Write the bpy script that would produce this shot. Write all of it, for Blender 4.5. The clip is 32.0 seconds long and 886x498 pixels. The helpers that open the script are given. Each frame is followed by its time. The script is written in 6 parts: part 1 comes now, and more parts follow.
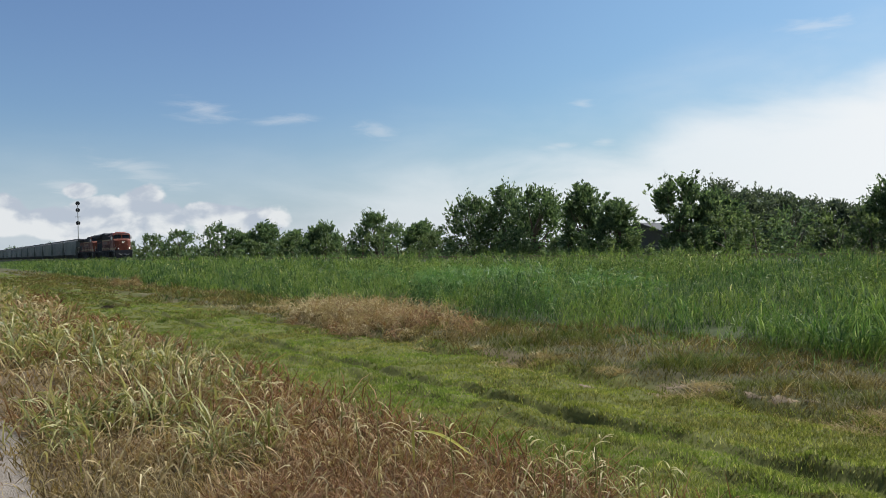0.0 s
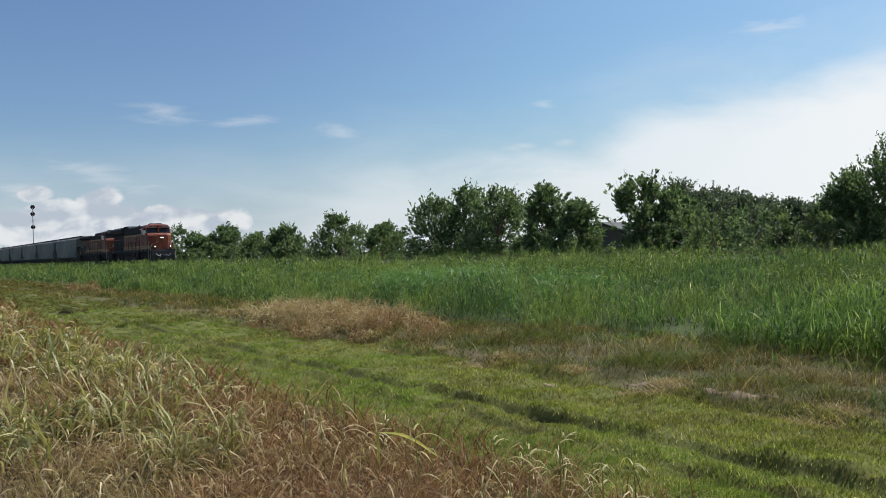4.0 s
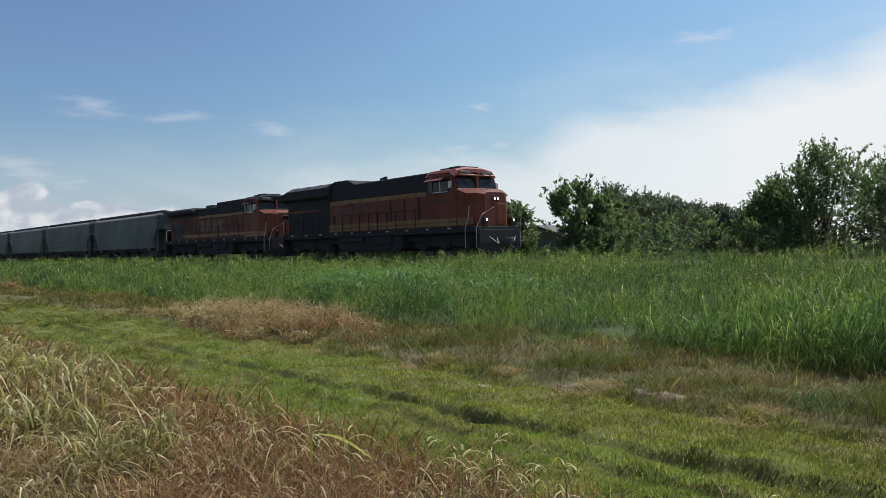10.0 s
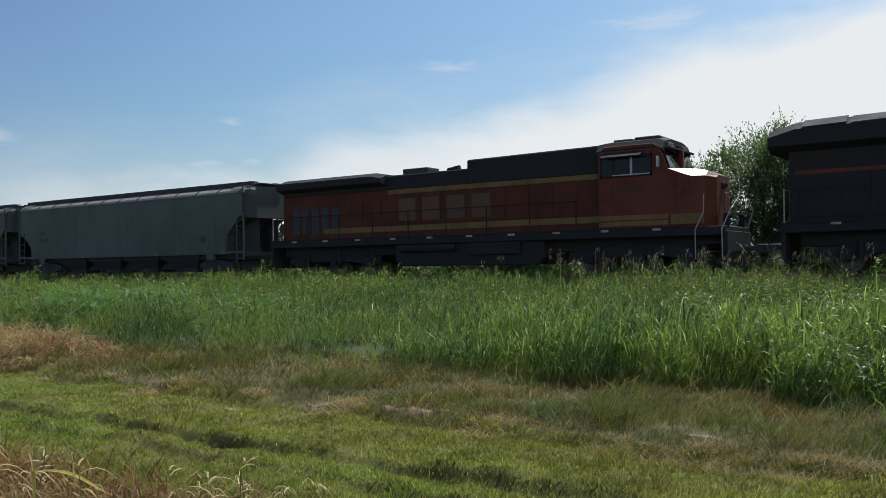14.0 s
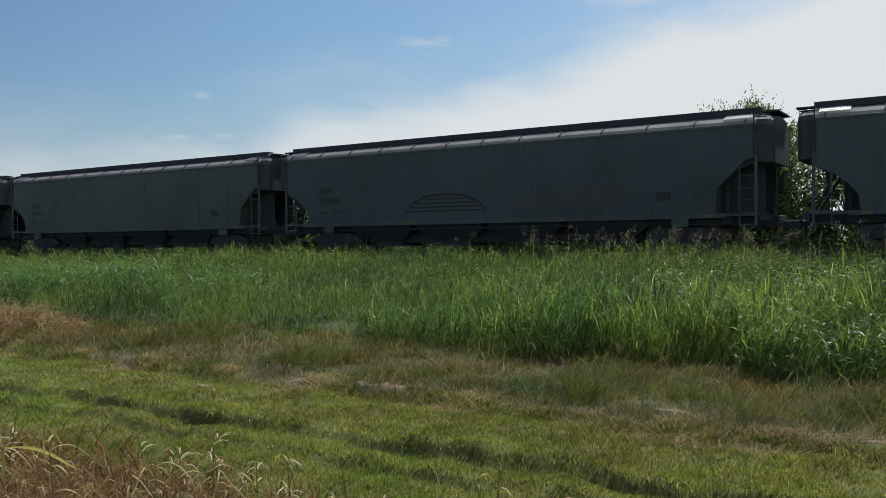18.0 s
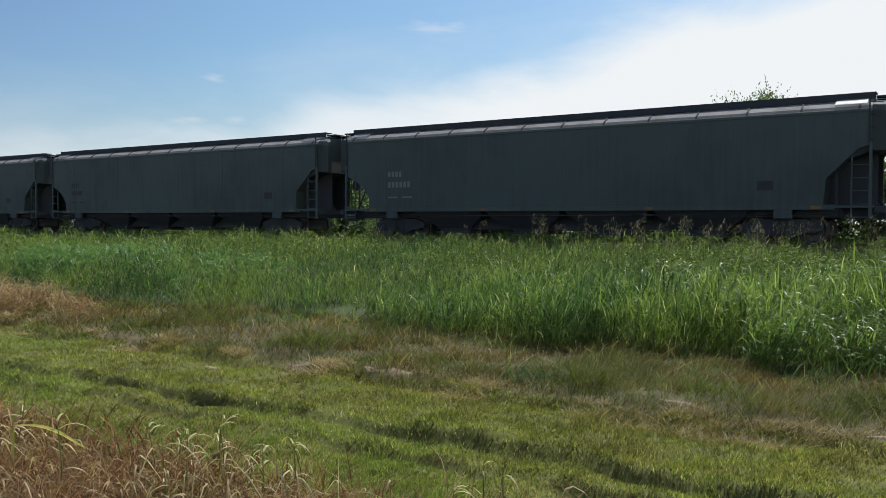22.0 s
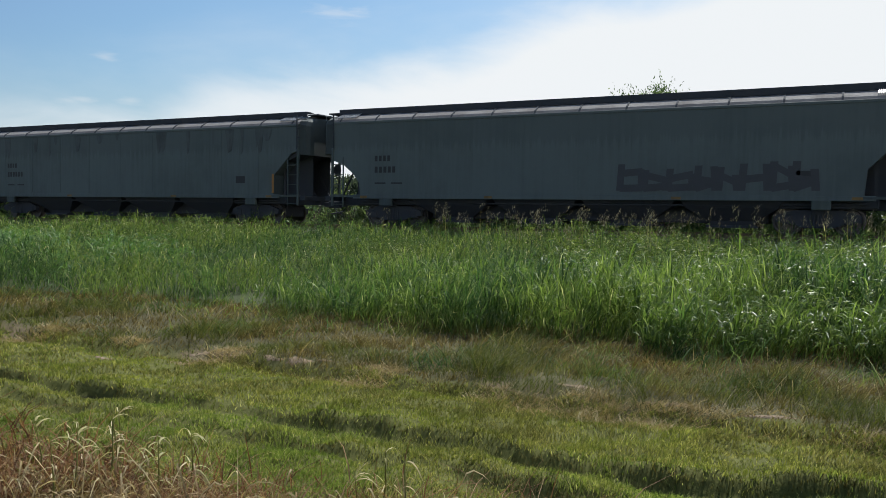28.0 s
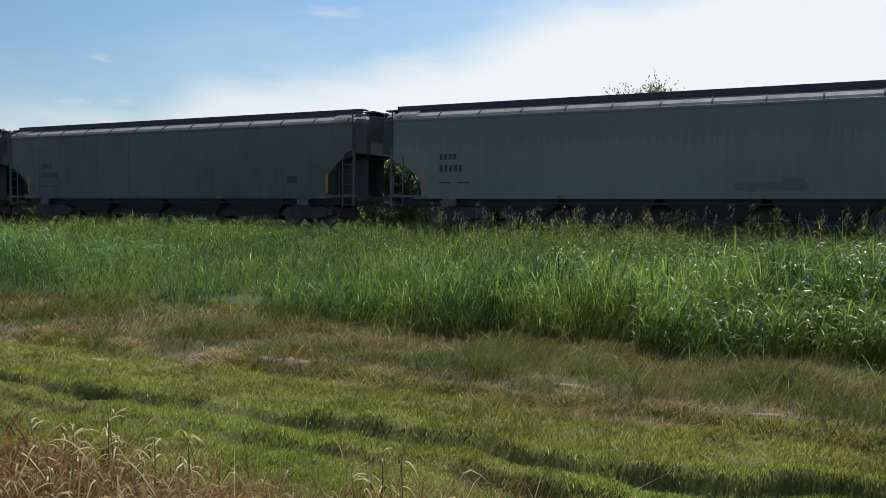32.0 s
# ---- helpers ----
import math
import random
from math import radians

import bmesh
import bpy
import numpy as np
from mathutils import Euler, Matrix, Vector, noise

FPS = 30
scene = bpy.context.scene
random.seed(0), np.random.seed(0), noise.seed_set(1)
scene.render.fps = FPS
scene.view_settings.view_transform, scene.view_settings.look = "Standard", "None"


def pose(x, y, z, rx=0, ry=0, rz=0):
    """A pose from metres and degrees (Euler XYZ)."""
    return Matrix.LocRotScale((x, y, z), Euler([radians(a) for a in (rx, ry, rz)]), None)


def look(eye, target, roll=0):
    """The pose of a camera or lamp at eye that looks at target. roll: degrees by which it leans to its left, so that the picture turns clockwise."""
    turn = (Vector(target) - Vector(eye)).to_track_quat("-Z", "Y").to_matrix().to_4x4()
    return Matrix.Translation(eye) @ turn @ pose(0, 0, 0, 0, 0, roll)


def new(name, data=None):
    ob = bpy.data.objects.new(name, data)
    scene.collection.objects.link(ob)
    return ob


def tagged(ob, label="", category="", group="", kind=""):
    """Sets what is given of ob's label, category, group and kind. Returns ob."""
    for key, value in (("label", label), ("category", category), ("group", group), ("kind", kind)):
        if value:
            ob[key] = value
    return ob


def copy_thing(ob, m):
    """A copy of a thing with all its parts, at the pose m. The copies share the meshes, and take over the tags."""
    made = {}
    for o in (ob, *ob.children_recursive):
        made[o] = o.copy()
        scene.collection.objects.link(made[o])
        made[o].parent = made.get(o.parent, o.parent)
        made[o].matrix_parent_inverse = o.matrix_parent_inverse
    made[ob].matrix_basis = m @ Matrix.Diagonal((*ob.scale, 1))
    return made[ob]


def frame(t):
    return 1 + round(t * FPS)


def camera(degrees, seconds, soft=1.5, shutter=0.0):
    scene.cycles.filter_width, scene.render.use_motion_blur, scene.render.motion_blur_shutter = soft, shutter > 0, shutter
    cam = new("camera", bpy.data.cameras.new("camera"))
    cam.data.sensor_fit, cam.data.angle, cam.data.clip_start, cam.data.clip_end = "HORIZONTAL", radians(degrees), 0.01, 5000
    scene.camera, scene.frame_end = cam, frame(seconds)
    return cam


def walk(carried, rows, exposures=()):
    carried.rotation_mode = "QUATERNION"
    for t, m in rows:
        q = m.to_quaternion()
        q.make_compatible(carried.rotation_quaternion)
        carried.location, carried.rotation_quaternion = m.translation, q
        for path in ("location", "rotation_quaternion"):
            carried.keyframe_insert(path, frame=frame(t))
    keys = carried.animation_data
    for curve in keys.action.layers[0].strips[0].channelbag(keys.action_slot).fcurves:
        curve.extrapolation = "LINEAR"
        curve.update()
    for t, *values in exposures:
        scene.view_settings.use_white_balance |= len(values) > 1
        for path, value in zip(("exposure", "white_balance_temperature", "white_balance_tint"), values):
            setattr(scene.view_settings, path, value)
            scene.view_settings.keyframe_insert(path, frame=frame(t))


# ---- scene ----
cam = camera(55.84, 32.0, soft=0.75)
EYE = 1.6
# the picture darkens a little as the engines go by
EXPOSURES = [(0.0, 0.5), (8.0, 0.5), (10.0, 0.45), (11.5, 0.37), (13.5, 0.38), (15.5, 0.44), (17.0, 0.42), (17.5, 0.38), (18.0, 0.24), (18.5, 0.33), (19.0, 0.40), (20.0, 0.45), (21.5, 0.5), (32.0, 0.5)]
# seconds, heading (from the line square to the track), pitch, lean
ROWS = [
    (0.0, 58.47, 0.00, 1.30),
    (0.5, 58.30, 0.08, 1.38),
    (1.0, 57.86, 0.22, 1.53),
    (1.5, 57.31, 0.12, 1.65),
    (2.0, 56.74, 0.11, 1.77),
    (2.5, 56.54, 0.01, 1.99),
    (3.0, 56.39, -0.09, 2.09),
    (3.5, 56.17, -0.04, 1.98),
    (5.5, 55.53, -0.16, 1.63),
    (6.0, 55.51, -0.22, 1.55),
    (6.5, 55.38, -0.15, 1.51),
    (7.0, 55.11, -0.11, 1.43),
    (7.5, 54.90, -0.10, 1.47),
    (8.0, 54.86, -0.07, 1.48),
    (8.5, 54.58, 0.10, 1.19),
    (9.0, 53.93, 0.24, 0.88),
    (9.5, 53.19, 0.20, 0.95),
    (10.0, 51.57, -0.05, 1.19),
    (10.5, 48.47, 0.39, 1.16),
    (11.0, 44.56, 0.97, 1.22),
    (11.5, 40.73, 0.97, 1.13),
    (12.0, 37.62, 0.77, 1.17),
    (12.5, 35.79, 0.62, 1.20),
    (13.0, 35.16, 0.61, 0.93),
    (13.5, 34.82, 0.93, 0.81),
    (15.5, 34.21, 0.80, 0.70),
    (16.0, 33.44, 0.77, 0.67),
    (16.5, 32.99, 0.32, 0.72),
    (17.0, 32.87, -0.22, 0.66),
    (17.5, 32.80, -0.47, 0.65),
    (18.0, 32.86, -0.70, 0.65),
    (18.5, 32.54, -0.98, 0.35),
    (19.0, 32.33, -1.11, 0.33),
    (19.5, 32.61, -1.09, 0.33),
    (20.0, 32.92, -1.03, 0.22),
    (20.5, 33.17, -1.09, 0.13),
    (21.0, 33.30, -1.10, 0.02),
    (21.5, 33.37, -1.15, -0.09),
    (22.0, 33.50, -1.58, -0.38),
    (22.5, 33.52, -2.44, -1.17),
    (23.0, 32.88, -2.86, -1.81),
    (23.5, 31.86, -2.86, -2.28),
    (24.0, 31.15, -3.22, -2.02),
    (24.5, 30.70, -3.08, -1.38),
    (25.0, 30.08, -2.61, -0.68),
    (25.5, 29.35, -2.74, 0.12),
    (27.5, 26.99, -2.76, -0.53),
    (28.0, 26.87, -2.37, -0.85),
    (28.5, 26.84, -2.31, -0.89),
    (29.0, 26.88, -2.62, -0.91),
    (29.5, 26.79, -2.89, -1.06),
    (30.0, 26.44, -2.95, -1.06),
    (30.5, 25.95, -2.82, -0.89),
    (31.0, 25.84, -2.53, -0.85),
    (31.5, 26.08, -2.41, -0.69),
    (32.0, 26.58, -2.38, -0.58),
]
walk(cam, [(t, pose(0, 0, EYE, 90 + pitch, lean, turn)) for t, turn, pitch, lean in ROWS], EXPOSURES)

# ---- world and sun ----
SUN_AZ, SUN_EL = 6.0, 57.0
world = bpy.data.worlds.new("sky")
scene.world = world
world.use_nodes = True
wt = world.node_tree
wt.nodes.clear()


class Nodes:
    """Short names for building node trees."""

    def __init__(self, tree):
        self.tree = tree

    def add(self, kind, **values):
        n = self.tree.nodes.new(kind)
        for key, value in values.items():
            if key in n.inputs.keys():
                n.inputs[key].default_value = value
        return n

    def link(self, a, b):
        self.tree.links.new(a, b)

    def math(self, op, a, b=0.0, c=None, clamp=False):
        n = self.tree.nodes.new("ShaderNodeMath")
        n.operation, n.use_clamp = op, clamp
        for k, v in enumerate((a, b, c)):
            if v is None:
                continue
            if isinstance(v, (int, float)):
                n.inputs[k].default_value = v
            else:
                self.link(v, n.inputs[k])
        return n.outputs[0]

    def mix(self, fac, a, b, blend="MIX"):
        n = self.tree.nodes.new("ShaderNodeMix")
        n.data_type, n.blend_type = "RGBA", blend
        for sock, v in ((n.inputs[0], fac), (n.inputs[6], a), (n.inputs[7], b)):
            if isinstance(v, (int, float)):
                sock.default_value = v
            elif isinstance(v, tuple):
                sock.default_value = (*v[:3], 1)
            else:
                self.link(v, sock)
        return n.outputs[2]

    def ramp(self, fac, stops, interp="LINEAR"):
        n = self.tree.nodes.new("ShaderNodeValToRGB")
        n.color_ramp.interpolation = interp
        els = n.color_ramp.elements
        while len(els) < len(stops):
            els.new(0.5)
        for e, (p, c) in zip(els, stops):
            e.position = p
            e.color = (c, c, c, 1) if isinstance(c, (int, float)) else (*c[:3], 1)
        self.link(fac, n.inputs[0])
        return n.outputs[0]

    def noise(self, vec, scale, detail=4.0, rough=0.55, dist=0.0):
        n = self.tree.nodes.new("ShaderNodeTexNoise")
        n.inputs["Scale"].default_value, n.inputs["Detail"].default_value = scale, detail
        n.inputs["Roughness"].default_value, n.inputs["Distortion"].default_value = rough, dist
        if vec is not None:
            self.link(vec, n.inputs["Vector"])
        return n.outputs[0]

    def smooth(self, v, lo, hi):
        n = self.tree.nodes.new("ShaderNodeMapRange")
        n.interpolation_type = "SMOOTHSTEP"
        n.inputs[1].default_value, n.inputs[2].default_value = lo, hi
        self.link(v, n.inputs[0])
        return n.outputs[0]

    def combine(self, x, y, z):
        n = self.tree.nodes.new("ShaderNodeCombineXYZ")
        for k, v in enumerate((x, y, z)):
            if isinstance(v, (int, float)):
                n.inputs[k].default_value = v
            else:
                self.link(v, n.inputs[k])
        return n.outputs[0]


def build_sky():
    w = Nodes(wt)
    sky = wt.nodes.new("ShaderNodeTexSky")
    sky.sky_type, sky.sun_disc = "NISHITA", False
    sky.sun_elevation, sky.sun_rotation = radians(SUN_EL), radians(SUN_AZ)
    sky.air_density, sky.dust_density, sky.ozone_density = 1.0, 2.0, 2.2
    geo_in = wt.nodes.new("ShaderNodeTexCoord")
    sep = wt.nodes.new("ShaderNodeSeparateXYZ")
    w.link(geo_in.outputs["Generated"], sep.inputs[0])
    x, y, z = sep.outputs
    az = w.math("MULTIPLY", w.math("ARCTAN2", x, y), 180 / math.pi)
    el = w.math("MULTIPLY", w.math("ARCSINE", z), 180 / math.pi)
    flat = w.combine(w.math("MULTIPLY", az, 0.1), w.math("MULTIPLY", el, 0.3), 0.0)
    round_ = w.combine(w.math("MULTIPLY", az, 0.1), w.math("MULTIPLY", el, 0.14), 3.7)
    n_flat, n_round = w.noise(flat, 1.0, 6, 0.55, 0.3), w.noise(round_, 2.6, 7, 0.5, 0.2)
    # the bank of bright high cloud: its upper edge climbs along the sky
    place = w.math("DIVIDE", w.math("ADD", az, 90.0), 110.0, clamp=True)
    top = w.math("MULTIPLY", w.ramp(place, BANK_TOP), 20.0)
    over = w.math("SUBTRACT", w.math("ADD", top, w.math("MULTIPLY", w.math("SUBTRACT", n_flat, 0.5), 5.0)), el)
    bank = w.math("MULTIPLY", w.smooth(over, -2.0, 2.2), w.ramp(place, [(0.0, 0.25), (0.25, 0.45), (0.42, 0.75), (0.55, 1.0)]))
    # cumulus heads low over the horizon, and thin streaks higher up
    def blob(az0, el0, ra, re, rise=0.0):
        da = w.math("DIVIDE", w.math("SUBTRACT", az, az0), ra)
        de = w.math("SUBTRACT", w.math("SUBTRACT", el, el0), w.math("MULTIPLY", w.math("SUBTRACT", az, az0), rise))
        de = w.math("DIVIDE", de, re)
        return w.math("SUBTRACT", 1.0, w.math("SQRT", w.math("ADD", w.math("MULTIPLY", da, da), w.math("MULTIPLY", de, de))))

    heads = None
    for spot in CUMULUS:
        v = blob(*spot)
        heads = v if heads is None else w.math("MAXIMUM", heads, v)
    puff = w.smooth(w.math("ADD", heads, w.math("MULTIPLY", w.math("SUBTRACT", n_round, 0.5), 1.7)), 0.0, 0.25)
    sunny = w.noise(w.combine(w.math("ADD", w.math("MULTIPLY", az, 0.1), -0.05), w.math("SUBTRACT", w.math("MULTIPLY", el, 0.14), 0.09), 3.7), 2.6, 5, 0.5, 0.2)
    bright = w.smooth(w.math("SUBTRACT", n_round, sunny), -0.10, 0.09)
    puff_col = w.mix(bright, (0.66, 0.71, 0.79), (1.06, 1.05, 1.03))
    wisps = None
    for spot in WISPS:
        v = blob(*spot)
        wisps = v if wisps is None else w.math("MAXIMUM", wisps, v)
    streak = w.noise(w.combine(w.math("MULTIPLY", az, 0.16), w.math("MULTIPLY", el, 0.9), 9.1), 1.6, 6, 0.6, 0.6)
    thin = w.smooth(w.math("ADD", wisps, w.math("MULTIPLY", w.math("SUBTRACT", streak, 0.5), 2.6)), 0.0, 1.2)
    thin = w.math("MULTIPLY", thin, 0.30)
    haze = w.math("MULTIPLY", w.smooth(el, 10.0, 0.0), 0.55)
    tint = w.mix(w.smooth(el, 3.0, 17.0), w.mix(w.smooth(az, -75.0, -50.0), (0.76, 0.94, 1.08), (0.79, 1.01, 1.09)), w.mix(w.smooth(az, -72.0, -42.0), (0.70, 0.84, 1.0), (0.78, 1.01, 1.11)))
    base = w.mix(1.0, sky.outputs[0], tint, "MULTIPLY")
    col = w.mix(haze, base, (HAZE * 0.79, HAZE * 0.97, HAZE * 1.17))
    col = w.mix(thin, col, (CLOUD, CLOUD, CLOUD))
    veil = w.math("MULTIPLY", w.smooth(over, -6.5, 0.5), w.math("MULTIPLY", n_flat, 0.40))
    col = w.mix(veil, col, (CLOUD * 0.92, CLOUD * 0.98, CLOUD * 1.03))
    col = w.mix(bank, col, (CLOUD * 1.01, CLOUD * 1.05, CLOUD * 1.08))
    lit = w.mix(1.0, puff_col, (CLOUD * 0.84, CLOUD * 0.88, CLOUD * 0.92), "MULTIPLY")
    col = w.mix(puff, col, lit)
    bg = wt.nodes.new("ShaderNodeBackground")
    bg.inputs[1].default_value = SKY
    w.link(col, bg.inputs[0])
    out = wt.nodes.new("ShaderNodeOutputWorld")
    w.link(bg.outputs[0], out.inputs[0])


SKY, CLOUD, HAZE = 0.081, 7.5, 5.7
CUMULUS = [(-77.9, 3.6, 1.5, 1.4), (-78.7, 2.7, 1.4, 1.5), (-77.0, 2.5, 1.8, 1.3), (-81.9, 4.2, 1.2, 0.7), (-80.8, 3.1, 2.0, 0.9), (-74.4, 2.7, 1.9, 0.9), (-73.0, 2.4, 2.0, 0.9), (-70.2, 2.1, 1.7, 1.3), (-72.6, 1.3, 2.6, 1.3), (-83.0, 2.2, 2.6, 1.2), (-80.6, 1.8, 2.2, 1.3), (-87.0, 2.6, 2.6, 1.5), (-67.5, 0.8, 2.4, 1.0), (-95.0, 2.5, 6.0, 2.4), (-108.0, 3.0, 7.0, 2.6), (-125.0, 2.6, 8.0, 2.2)]
WISPS = [(-82.2, 4.4, 1.6, 0.6), (-74.2, 9.4, 3.2, 0.9, -0.16), (-69.0, 8.85, 3.0, 0.40, 0.07), (-78.2, 5.4, 3.8, 1.0, -0.30), (-62.8, 8.1, 1.8, 0.7), (-50.9, 6.7, 1.2, 0.25), (-48.8, 9.5, 1.0, 0.4), (-50.2, 6.8, 1.2, 0.3), (-47.3, 6.9, 1.0, 0.35), (-34.1, 13.2, 2.4, 0.7), (-20.0, 15.4, 4.0, 1.0), (30.0, 22.0, 12.0, 2.0)]
# the bank's upper edge: bearing, height in degrees
BANK = [(-90, 1.6), (-68, 2.2), (-61.4, 4.3), (-59, 4.8), (-52, 5.0), (-47.0, 5.4), (-44.7, 6.3), (-42.5, 7.5), (-39.5, 8.5), (-34, 9.1), (-30, 9.8), (-26.2, 10.5), (-23.6, 11.7), (-20.5, 12.9), (-15, 14.1), (-8, 15.5), (5, 18.0), (20, 19.5)]
BANK_TOP = [((b + 90) / 110, e / 20) for b, e in BANK]
build_sky()
sun = new("sun", bpy.data.lights.new("sun", "SUN"))
sun.data.energy, sun.data.angle, sun.data.color = 5.0, radians(0.6), (0.97, 0.96, 0.91)
sun.matrix_basis = look((math.sin(radians(SUN_AZ)) * math.cos(radians(SUN_EL)) * 80, math.cos(radians(SUN_AZ)) * math.cos(radians(SUN_EL)) * 80, math.sin(radians(SUN_EL)) * 80), (0, 0, 0))


# ---- materials ----
def material(name):
    m = bpy.data.materials.new(name)
    m.use_nodes = True
    m.node_tree.nodes.clear()
    return m, Nodes(m.node_tree)


def finish(m, w, shader):
    out = m.node_tree.nodes.new("ShaderNodeOutputMaterial")
    w.link(shader, out.inputs[0])
    return m


def principled(w, color, rough=0.6, metal=0.0, bump=None, strength=0.3, dist=0.01, spec=0.5):
    p = w.tree.nodes.new("ShaderNodeBsdfPrincipled")
    for key, v in (("Base Color", color), ("Roughness", rough), ("Metallic", metal), ("Specular IOR Level", spec)):
        if isinstance(v, (int, float)):
            p.inputs[key].default_value = v
        elif isinstance(v, tuple):
            p.inputs[key].default_value = (*v[:3], 1)
        else:
            w.link(v, p.inputs[key])
    if bump is not None:
        b = w.tree.nodes.new("ShaderNodeBump")
        b.inputs["Strength"].default_value, b.inputs["Distance"].default_value = strength, dist
        w.link(bump, b.inputs["Height"])
        w.link(b.outputs[0], p.inputs["Normal"])
    return p.outputs[0]


def worn(name, color, dirt, rough=0.5, metal=0.0, scale=1.2, amount=0.5, streaks=True, vary=0.0, spec=0.5, soot=0.0):
    """Paint or metal with grime in patches and runs."""
    m, w = material(name)
    tc = w.tree.nodes.new("ShaderNodeTexCoord").outputs["Object"]
    big = w.noise(tc, scale, 5, 0.6, 0.4)
    fine = w.noise(tc, scale * 14, 4, 0.6)
    mp = w.tree.nodes.new("ShaderNodeMapping")
    mp.inputs["Scale"].default_value = (3.0, 3.0, 0.16)
    w.link(tc, mp.inputs[0])
    run = w.noise(mp.outputs[0], 2.2, 4, 0.6)
    fac = w.smooth(w.math("ADD", w.math("MULTIPLY", big, 0.65), w.math("MULTIPLY", run if streaks else fine, 0.35)), 0.40, 0.70)
    base = w.mix(w.math("MULTIPLY", fine, 0.3), color, tuple(c * 0.72 for c in color))
    if vary:
        rnd = w.tree.nodes.new("ShaderNodeObjectInfo").outputs["Random"]
        base = w.mix(w.math("MULTIPLY", rnd, vary), base, tuple(c * f for c, f in zip(color, (0.60, 0.66, 0.82))))
    col = w.mix(w.math("MULTIPLY", fac, amount), base, dirt)
    if soot:
        # soot washed down from the roof, ending in a ragged edge
        sep = w.tree.nodes.new("ShaderNodeSeparateXYZ")
        w.link(tc, sep.inputs[0])
        edge = w.math("ADD", sep.outputs[2], w.math("MULTIPLY", w.math("SUBTRACT", run, 0.5), 1.6))
        col = w.mix(w.math("MULTIPLY", w.smooth(edge, 2.95, 3.25), soot), col, tuple(c * 0.62 for c in color))
    r = w.math("ADD", w.math("MULTIPLY", fac, 0.25), rough)
    return finish(m, w, principled(w, col, r, metal, fine, 0.15, 0.004, spec))


def blades(name, stops, patch=None, patch_scale=0.6, lo=0.45, hi=0.6, gloss=0.45, through_light=0.45, spec=0.35):
    """Leaf blades: each its own tone, with patches of another colour, and light shining through."""
    m, w = material(name)
    rnd = w.tree.nodes.new("ShaderNodeNewGeometry").outputs["Random Per Island"]
    col = w.ramp(rnd, stops)
    tc = w.tree.nodes.new("ShaderNodeTexCoord").outputs["Object"]
    if patch:
        other = w.ramp(rnd, patch)
        col = w.mix(w.smooth(w.noise(tc, patch_scale, 3, 0.55), lo, hi), col, other)
    col = w.mix(w.math("MULTIPLY", w.noise(tc, 9.0, 2), 0.35), col, (0.02, 0.02, 0.01))
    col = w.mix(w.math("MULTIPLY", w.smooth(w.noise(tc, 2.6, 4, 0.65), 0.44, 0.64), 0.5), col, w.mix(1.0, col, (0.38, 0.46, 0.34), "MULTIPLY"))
    if patch:
        col = w.mix(w.math("MULTIPLY", w.smooth(w.noise(tc, 0.45, 3, 0.6), 0.42, 0.62), 0.38), col, w.mix(1.0, col, (0.45, 0.52, 0.45), "MULTIPLY"))
    p = principled(w, col, gloss, 0.0, spec=spec)
    t = w.tree.nodes.new("ShaderNodeBsdfTranslucent")
    w.link(w.mix(0.7, col, (1.0, 0.93, 0.46), "MULTIPLY"), t.inputs[0])
    mx = w.tree.nodes.new("ShaderNodeMixShader")
    mx.inputs[0].default_value = through_light
    w.link(p, mx.inputs[1])
    w.link(t.outputs[0], mx.inputs[2])
    return finish(m, w, mx.outputs[0])


def ground_material():
    m, w = material("earth_and_thatch")
    tc = w.tree.nodes.new("ShaderNodeTexCoord").outputs["Object"]
    sep = w.tree.nodes.new("ShaderNodeSeparateXYZ")
    w.link(tc, sep.inputs[0])
    n1, n2 = w.noise(tc, 0.9, 5, 0.6), w.noise(tc, 14.0, 5, 0.65)
    y = w.math("ADD", sep.outputs[1], w.math("MULTIPLY", w.math("SUBTRACT", n1, 0.5), 1.0))
    y = w.math("ADD", y, w.math("MULTIPLY", w.smooth(sep.outputs[0], -6.5, -2.5), 0.42))
    soil = w.mix(n2, (0.05, 0.036, 0.02), (0.24, 0.18, 0.11))
    thatch = w.mix(n2, (0.042, 0.046, 0.013), (0.120, 0.124, 0.032))
    dry = w.mix(n2, (0.05, 0.036, 0.02), (0.16, 0.115, 0.065))
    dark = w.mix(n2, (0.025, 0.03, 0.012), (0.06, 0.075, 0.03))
    field = w.mix(n2, (0.05, 0.07, 0.02), (0.10, 0.14, 0.04))
    col = w.mix(w.smooth(y, 3.0, 3.6), dry, thatch)
    band = w.math("MULTIPLY", w.smooth(y, 6.35, 6.7), w.smooth(y, 7.3, 6.9))
    mulch = w.mix(n2, (0.03, 0.028, 0.014), (0.10, 0.09, 0.043))
    col = w.mix(w.smooth(y, 6.6, 7.2), col, mulch)
    col = w.mix(w.math("MULTIPLY", band, w.smooth(n1, 0.54, 0.62)), col, soil)
    # ground under the tall grass, coloured dark to deepen the shade at its foot
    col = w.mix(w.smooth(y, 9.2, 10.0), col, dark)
    col = w.mix(w.smooth(y, 33.0, 38.0), col, field)
    # shade in the bottom of the ruts, put in as dark earth colour
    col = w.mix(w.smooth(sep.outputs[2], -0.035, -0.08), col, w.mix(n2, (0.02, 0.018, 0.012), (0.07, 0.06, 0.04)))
    return finish(m, w, principled(w, col, 0.95, 0.0, n2, 0.6, 0.02, 0.2))


